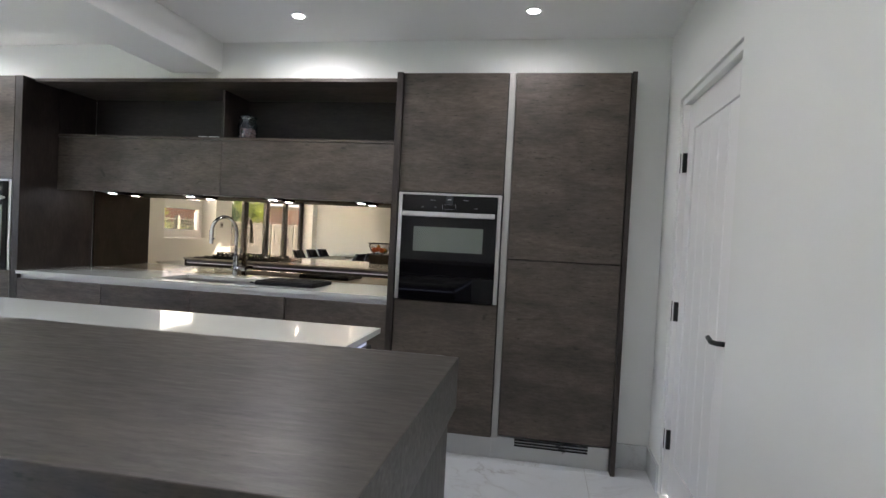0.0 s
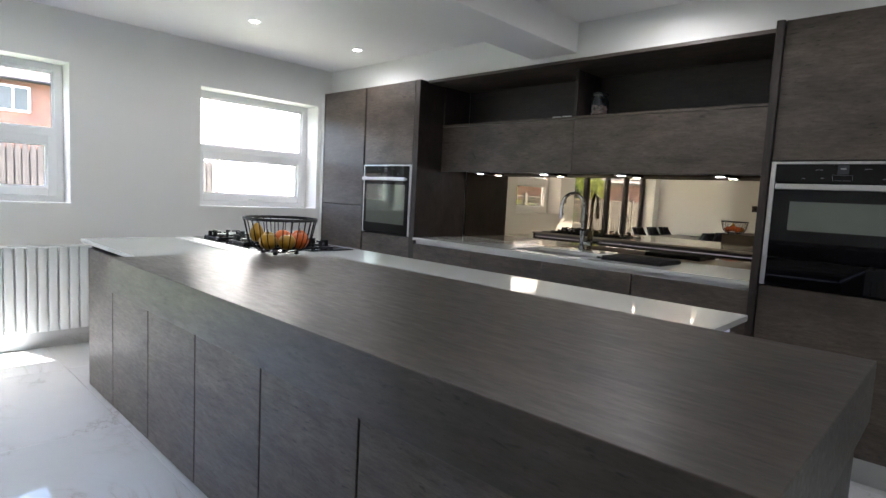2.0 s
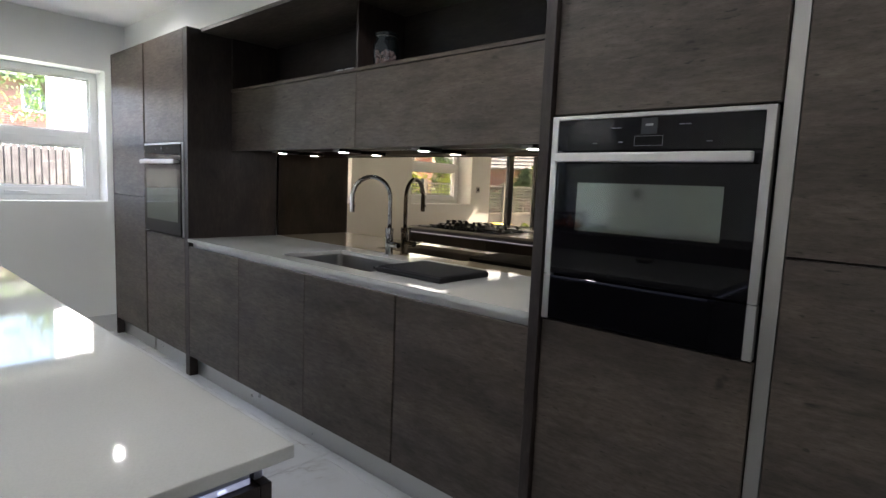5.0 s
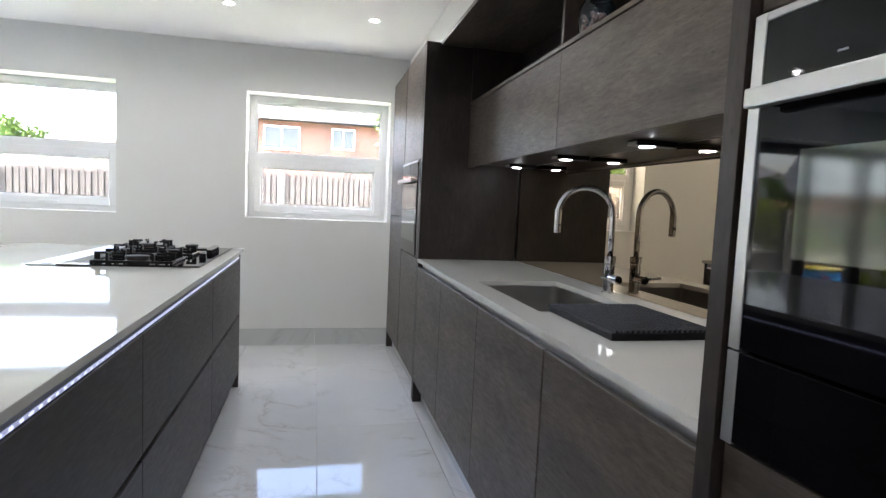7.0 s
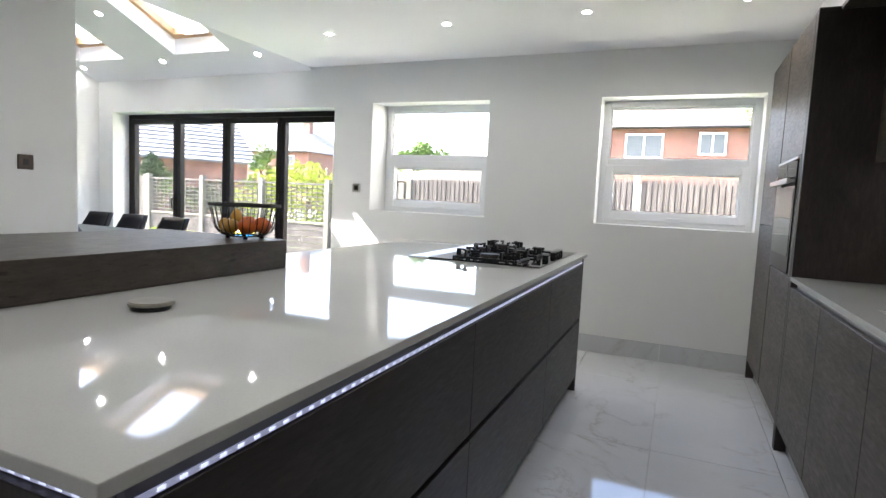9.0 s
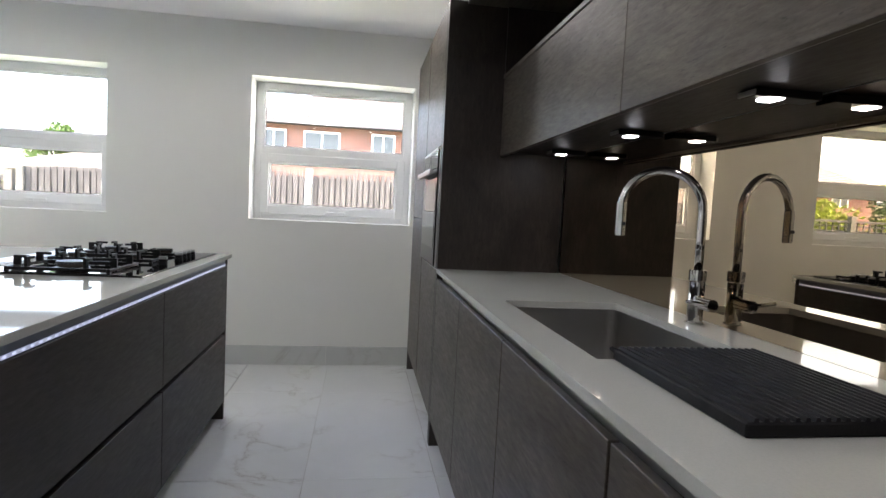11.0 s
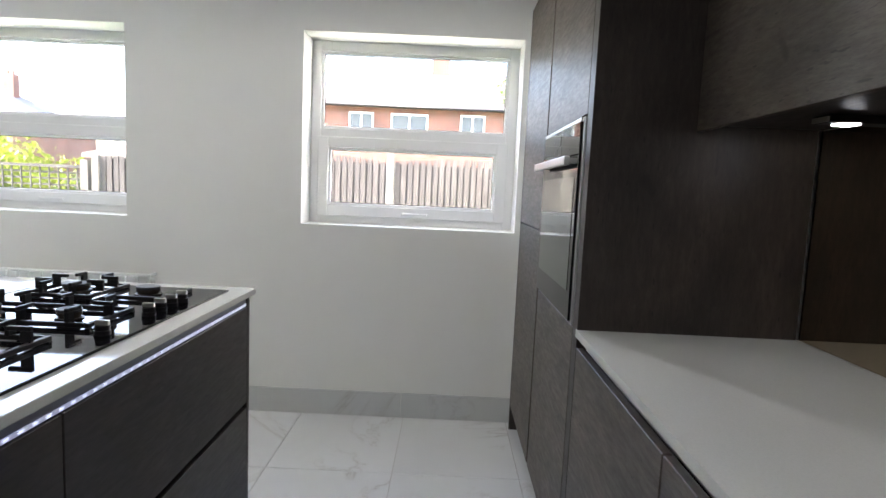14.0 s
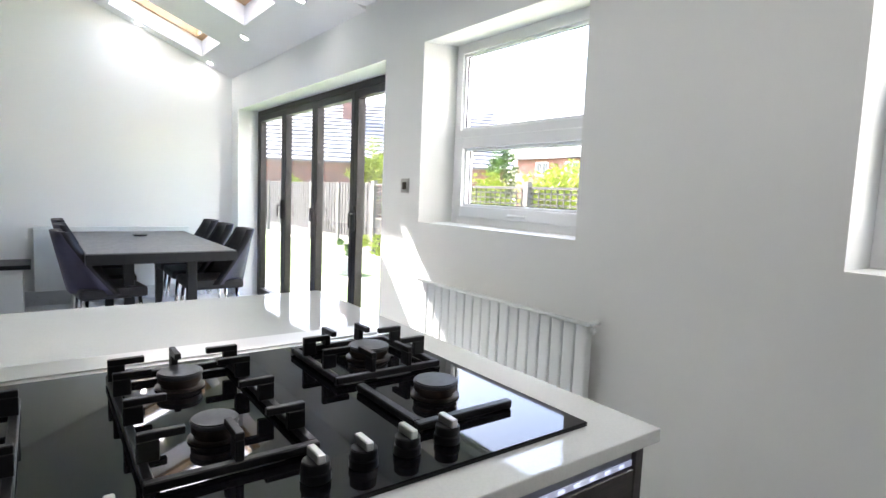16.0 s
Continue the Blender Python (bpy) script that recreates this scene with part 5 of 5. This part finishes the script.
def trellis_fence(x0, y0, x1, y1, z0, label):
    n = max(1, round(math.hypot(x1 - x0, y1 - y0) / 1.85))
    t = thing("trellis_fence", (x0, y0, z0), label, "fence", "garden fences")
    ln = math.hypot(x1 - x0, y1 - y0)
    rot = math.atan2(y1 - y0, x1 - x0)

    def slab(nm, a, b, za, zb, th, mat, off=0.0):
        bm = bmesh.new()
        add_box(bm, a, b, off - th / 2, off + th / 2, za, zb)
        bmesh.ops.rotate(bm, verts=bm.verts, cent=(0, 0, 0), matrix=Matrix.Rotation(rot, 3, "Z"))
        bmesh.ops.translate(bm, verts=bm.verts, vec=(x0, y0, z0))
        return part(nm, bm, mat, t)
    w = ln / n
    for i in range(n + 1):
        slab("post", i * w - 0.05, i * w + 0.05, 0, 1.68, 0.10, "post")
    for i in range(n):
        a, b = i * w + 0.06, (i + 1) * w - 0.06
        k = 6
        for j in range(k):
            slab("panel_board", a, b, 0.03 + j * 0.125, 0.150 + j * 0.125, 0.016, "fence", 0.004 * (j % 2))
        slab("rail", a, b, 0.785, 0.83, 0.05, "post")
        slab("rail", a, b, 1.56, 1.60, 0.04, "fence")
        bm = bmesh.new()
        m = 12
        for j in range(m):
            u = a + (b - a) * (j + 0.5) / m
            add_box(bm, u - 0.009, u + 0.009, -0.008, 0.008, 0.83, 1.56)
        for k in range(8):
            z = 0.90 + 0.085 * k
            add_box(bm, a, b, -0.012, -0.004, z - 0.014, z + 0.014)
        bmesh.ops.rotate(bm, verts=bm.verts, cent=(0, 0, 0), matrix=Matrix.Rotation(rot, 3, "Z"))
        bmesh.ops.translate(bm, verts=bm.verts, vec=(x0, y0, z0))
        part("trellis", bm, "fence", t)
    return t


trellis_fence(-9.0, -1.5, -9.0, -8.1, GZ0, "low board fence with trellis top and concrete posts")
close_board_fence(-9.05, -17.2, -8.25, GZ0, 1.62, 0.0, "grey close-board garden fence with concrete posts")


def gable_roof(bm, x0, x1, y0, y1, ze, zr, along):
    """Roof in lapped courses, ridge along x or y."""
    nrow = 16
    if along == "y":
        xm = (x0 + x1) / 2
        for sgn, xe in ((1, x1), (-1, x0)):
            for k in range(nrow):
                f0, f1 = k / nrow, (k + 1) / nrow
                xa, xb = xe + (xm - xe) * f0, xe + (xm - xe) * f1
                za, zb = ze + (zr - ze) * f0, ze + (zr - ze) * f1
                add_prism(bm, [(xa, za + 0.05), (xb, zb + 0.0), (xb, zb - 0.06), (xa, za - 0.03)], "y", y0, y1)
    else:
        ym = (y0 + y1) / 2
        for ye in (y0, y1):
            for k in range(nrow):
                f0, f1 = k / nrow, (k + 1) / nrow
                ya, yb = ye + (ym - ye) * f0, ye + (ym - ye) * f1
                za, zb = ze + (zr - ze) * f0, ze + (zr - ze) * f1
                add_prism(bm, [(ya, za + 0.05), (yb, zb + 0.0), (yb, zb - 0.06), (ya, za - 0.03)], "x", x0, x1)


def house(x, y, wx, wy, h, ridge, along, roofmat, wins, label, hip=False, stack=(0.0, 1.0)):
    """Brick house with facing windows on its east side. wins: (y, z, width, height)."""
    z0 = GZ0
    t = thing("house", (x, y, z0), label, "house", "houses behind the garden")
    x0, x1, y0, y1 = x - wx / 2, x + wx / 2, y - wy / 2, y + wy / 2
    bm = bmesh.new()
    if along == "y":
        add_prism(bm, [(x0, z0), (x1, z0), (x1, z0 + h), (x, z0 + ridge - 0.1), (x0, z0 + h)] if not hip else [(x0, z0), (x1, z0), (x1, z0 + h), (x0, z0 + h)], "y", y0, y1)
    else:
        add_prism(bm, [(y0, z0), (y1, z0), (y1, z0 + h), (y, z0 + ridge - 0.1), (y0, z0 + h)], "x", x0, x1)
    part("wall", bm, "brick", t)
    bm = bmesh.new()
    o = 0.35
    if hip:
        nrow = 18
        L = min(wx, wy) / 2 + o
        prev = None
        for k in range(nrow):
            f0, f1 = k / nrow, (k + 1) / nrow
            za, zb = z0 + h + (ridge - h) * f0, z0 + h + (ridge - h) * f1
            a0, a1 = L * f0, L * f1
            lo = [(x0 - o + a0, y0 - o + a0), (x1 + o - a0, y0 - o + a0), (x1 + o - a0, y1 + o - a0), (x0 - o + a0, y1 + o - a0)]
            hi = [(x0 - o + a1, y0 - o + a1), (x1 + o - a1, y0 - o + a1), (x1 + o - a1, y1 + o - a1), (x0 - o + a1, y1 + o - a1)]
            va = [bm.verts.new((p[0], p[1], za + 0.05)) for p in lo]
            vc = [bm.verts.new((p[0], p[1], za - 0.03)) for p in lo]
            vb = [bm.verts.new((p[0], p[1], zb)) for p in hi]
            for q in range(4):
                bm.faces.new((va[q], va[(q + 1) % 4], vb[(q + 1) % 4], vb[q]))
                bm.faces.new((vc[q], vc[(q + 1) % 4], va[(q + 1) % 4], va[q]))
            if k == 0:
                bm.faces.new(vc)
    else:
        gable_roof(bm, x0 - o, x1 + o, y0 - o, y1 + o, z0 + h, z0 + ridge, along)
    part("roof", bm, roofmat, t)
    bm = bmesh.new()
    add_tube(bm, [(x1 + o + 0.02, y0 - o, z0 + h - 0.02), (x1 + o + 0.02, y1 + o, z0 + h - 0.02)], 0.06, 8)
    part("gutter", bm, "black_plastic", t, smooth=True)
    for wy0, wz0, ww, wh in wins:
        f = part_frame("window", x1 + 0.0, x1 + 0.06, wy0, wy0 + ww, wz0, wz0 + wh, 0.07, "upvc", t, "white window frame")
        m = max(2, round(ww / 0.6))
        for q in range(1, m):
            yy = wy0 + ww * q / m
            box("mullion", (x1 + 0.005, x1 + 0.06, yy - 0.035, yy + 0.035, wz0 + 0.07, wz0 + wh - 0.07), "upvc", f, 0)
        box("pane", (x1 + 0.004, x1 + 0.02, wy0 + 0.07, wy0 + ww - 0.07, wz0 + 0.07, wz0 + wh - 0.07), "far_window", f, 0, "dark reflecting glass")
    bm = bmesh.new()
    cx, cy, ct = x + stack[0], y + stack[1], z0 + ridge + 0.9
    add_box(bm, cx - 0.3, cx + 0.3, cy - 0.4, cy + 0.4, z0 + ridge - 1.6, ct)
    for q in (-0.2, 0.2):
        add_cyl(bm, (cx, cy + q, ct), 0.11, 0.3, 10, 0.09)
    part("chimney", bm, "brick", t)
    return t


house(-28.0, 5.6, 7.5, 15.0, 4.72, 6.9, "y", "roof", [(-0.75, 3.45, 1.0, 0.85), (0.95, 3.30, 1.5, 1.0), (3.75, 3.45, 1.0, 0.9), (7.0, 3.4, 1.6, 0.95), (0.4, 0.9, 2.0, 1.3), (5.2, 0.9, 2.0, 1.3)],
      "two storey red brick house with brown hipped roof", True, (0.0, -2.8))
low_house = house(-13.9, -19.2, 12.0, 8.0, 2.43, 5.2, "x", "roof_slate", [], "low red brick building with grey slate roof beyond the fence")
low_house.rotation_euler.z = radians(-28)
house(-44.0, -31.0, 9, 9, 4.9, 7.8, "y", "roof_slate", [(-33, 3.2, 1.5, 1.2), (-29.5, 3.2, 1.5, 1.2)], "distant red brick house with grey tiled roof", True)
house(-33.0, -6.0, 6.0, 7.0, 2.6, 4.4, "y", "roof_red", [(-7.5, 1.0, 1.5, 1.1)], "distant low brick house with red tiled roof", True)
shed = thing("garden_shed", (-12.2, -1.6, GZ0), "low timber garden shed with pale brown felt roof", "shed")
box("body", (-13.2, -11.4, -2.9, 0.2, GZ0, 1.62), "fence", shed, 0.01)
bm = bmesh.new()
add_prism(bm, [(-3.05, 1.60), (0.35, 1.60), (0.35, 1.68), (-1.35, 2.02), (-3.05, 1.68)], "x", -13.35, -11.25)
part("roof", bm, "felt", shed, "pale brown felt roof")


nb = thing("rendered_wall", (-8.3, 4.9, GZ0), "white rendered side wall of the neighbouring building", "wall")
box("wall", (-11.0, -5.6, 4.82, 5.1, GZ0, 5.0), "render_white", nb, 0.01)
box("low_wall", (-12.6, -11.001, 4.86, 5.06, GZ0, 1.75), "render_white", nb, 0.01)


def leaf_cloud(bm, centre, size, n, leaf, rng, gap=0.25):
    """Many small leaves spread over uneven clumps."""
    clumps = []
    for k in range(max(4, n // 90)):
        d = Vector((rng.gauss(0, 1), rng.gauss(0, 1), rng.gauss(0, 1))).normalized() * rng.uniform(0.35, 0.95)
        clumps.append((Vector((d.x * size[0], d.y * size[1], d.z * size[2])), rng.uniform(0.22, 0.42) * min(size)))
    verts, faces = [], []
    for k in range(n):
        c, r = rng.choice(clumps)
        d = Vector((rng.gauss(0, 1), rng.gauss(0, 1), rng.gauss(0, 1))).normalized() * r * rng.uniform(0.5, 1.1)
        p = Vector(centre) + c + d
        u = Vector((rng.gauss(0, 1), rng.gauss(0, 1), rng.gauss(0, 1))).normalized()
        v = u.orthogonal().normalized()
        s = leaf * rng.uniform(0.6, 1.3)
        q = [bm.verts.new(p + u * s), bm.verts.new(p + v * s * 0.45), bm.verts.new(p - u * s), bm.verts.new(p - v * s * 0.45)]
        bm.faces.new(q)


def tree(x, y, h, size, n, leaf, mat, seed, label):
    rng = random.Random(seed)
    t = thing("tree", (x, y, GZ0), label, "tree", "garden trees")
    bm = bmesh.new()
    hh = h - size[2]
    pts = [(x + rng.uniform(-0.05, 0.05) * k, y + rng.uniform(-0.05, 0.05) * k, GZ0 + hh * k / 4) for k in range(5)]
    for k in range(4):
        a, b = Vector(pts[k]), Vector(pts[k + 1])
        add_tube(bm, [a, b], 0.10 * (1 - k * 0.15), 8)
    for k in range(6):
        a = 2 * math.pi * k / 6 + rng.random()
        e = Vector((x + math.cos(a) * size[0] * 0.6, y + math.sin(a) * size[1] * 0.6, GZ0 + hh + size[2] * rng.uniform(-0.2, 0.6)))
        s = Vector(pts[3 if k % 2 else 4])
        add_tube(bm, [s, (s + e) / 2 + Vector((0, 0, 0.1)), e], 0.035, 6)
    part("trunk", bm, "bark", t)
    bm = bmesh.new()
    leaf_cloud(bm, (x, y, GZ0 + hh), size, n, leaf, rng)
    part("crown", bm, mat, t)
    return t


def shrub(x, y, size, n, leaf, mat, seed, label):
    rng = random.Random(seed)
    t = thing("shrub", (x, y, GZ0), label, "shrub", "garden shrubs")
    bm = bmesh.new()
    for k in range(5):
        a = rng.uniform(0, 6.28)
        add_tube(bm, [(x, y, GZ0), (x + 0.4 * size[0] * math.cos(a), y + 0.4 * size[1] * math.sin(a), GZ0 + size[2])], 0.02, 5)
    part("stems", bm, "bark", t)
    bm = bmesh.new()
    leaf_cloud(bm, (x, y, GZ0 + size[2]), size, n, leaf, rng)
    part("leaves", bm, mat, t)


tree(-15.2, 5.75, 5.6, (1.15, 1.1, 1.6), 2600, 0.055, "leaf", 1, "green leafy tree behind the fence")
tree(-27.2, -9.9, 4.5, (1.2, 1.3, 1.1), 3600, 0.13, "leaf", 2, "dark green tree beyond the garden")
tree(-13, -8.2, 2.75, (0.5, 0.5, 1.1), 3600, 0.05, "leaf", 3, "slim upright conifer behind the trellis")
tree(-11.2, -12.3, 3.0, (0.7, 0.9, 0.8), 2400, 0.07, "leaf_yellow", 4, "yellow green tree beyond the fence")
tree(-18, -10.4, 2.7, (1.6, 1.6, 1.1), 2000, 0.10, "leaf_yellow", 7, "yellow green tree in the distance")
shrub(-10.4, -5.6, (0.8, 1.5, 0.92), 4200, 0.055, "leaf_yellow", 5, "bright yellow green shrub behind the trellis")
shrub(-10.6, -2.6, (0.8, 1.2, 0.75), 2400, 0.055, "leaf", 6, "green shrub behind the trellis")
shrub(-8.4, -6.6, (0.4, 0.7, 0.38), 1200, 0.045, "leaf_yellow", 8, "low yellow green shrub in front of the trellis")
shrub(-11.2, -8.6, (1.0, 1.5, 0.85), 2600, 0.055, "leaf_dark", 9, "dark green shrub behind the trellis")
shrub(-12.5, -11.5, (1.0, 2.2, 0.95), 2600, 0.06, "leaf", 11, "green hedge behind the grey fence")

shrub(-10.5, -3.7, (0.8, 1.4, 1.08), 5500, 0.055, "leaf_yellow", 14, "yellow green hedge behind the trellis")
shrub(-9.9, -14.6, (0.7, 2.2, 0.95), 2600, 0.065, "leaf_yellow", 12, "yellow green hedge behind the grey fence")
tree(-11.0, -10.4, 2.35, (0.55, 0.6, 0.6), 1800, 0.06, "leaf_dark", 13, "green garden tree behind the trellis")

# toy and pot on the patio
toy = thing("toy_slide", (-6.9, -3.5, GZ0), "blue plastic garden toy with red and yellow spots", "toy")
box("body", (-7.08, -6.75, -3.70, -3.28, GZ0, 0.50), "blue_toy", toy, 0.03, seg=2)
box("tray", (-7.1, -6.73, -3.72, -3.26, 0.505, 0.55), "yellow_toy", toy, 0.015)
for k in range(4):
    bm = bmesh.new()
    add_cyl(bm, (-6.749, -3.60 + 0.2 * (k % 2), GZ0 + 0.12 + 0.15 * k), 0.045, 0.01, 16, axis="x")
    part("spot", bm, "red_toy" if k % 2 else "yellow_toy", toy)
pot = thing("plant_pot", (-7.0, -5.4, GZ0), "grey round plant pot with a small green plant", "plant pot")
bm = bmesh.new()
add_cyl(bm, (-7.0, -5.4, GZ0), 0.20, 0.30, 24, 0.26, bevel=0.01)
part("pot", bm, "pot", pot)
bm = bmesh.new()
leaf_cloud(bm, (-7.0, -5.4, 0.28), (0.2, 0.2, 0.25), 300, 0.04, random.Random(3))
part("plant", bm, "leaf", pot, "small leafy plant")

# ---- floor tiles ----
bm = bmesh.new()
add_box(bm, XW - TW, XE + 0.2, YS - 0.3, YM + 0.2, -0.12, -0.006)
part("floor", bm, "grout", kind="structure", label="pale grout bed of the tiled floor")
floor_ob = bpy.data.objects["floor"]
TWX, TWY = 0.585, 1.17
tile_meshes = {}


def tile(x0, x1, y0, y1):
    w, d = round(x1 - x0 - 0.003, 4), round(y1 - y0 - 0.003, 4)
    if w < 0.02 or d < 0.02:
        return
    if (w, d) not in tile_meshes:
        bm = bmesh.new()
        add_box(bm, -w / 2, w / 2, -d / 2, d / 2, -0.006, 0.0, bevel=0.0008)
        bmesh.ops.recalc_face_normals(bm, faces=bm.faces)
        me = bpy.data.meshes.new("tile")
        bm.to_mesh(me)
        bm.free()
        me.materials.append(M["marble"])
        tile_meshes[(w, d)] = me
    o = new("tile", tile_meshes[(w, d)])
    o.location = ((x0 + x1) / 2, (y0 + y1) / 2, 0)
    o.parent = floor_ob


xs = [-2.745 + TWY * k for k in range(-3, 5)]
ys = [3.22 + TWX * k for k in range(-13, 4)]
for j in range(len(ys) - 1):
    off = 0
    for i in range(len(xs) - 1):
        a, b = max(xs[i] + off, XW), min(xs[i + 1] + off, XE)
        c, d2 = max(ys[j], YS), min(ys[j + 1], YM)
        if b - a > 0.02 and d2 - c > 0.02:
            tile(a, b, c, d2)
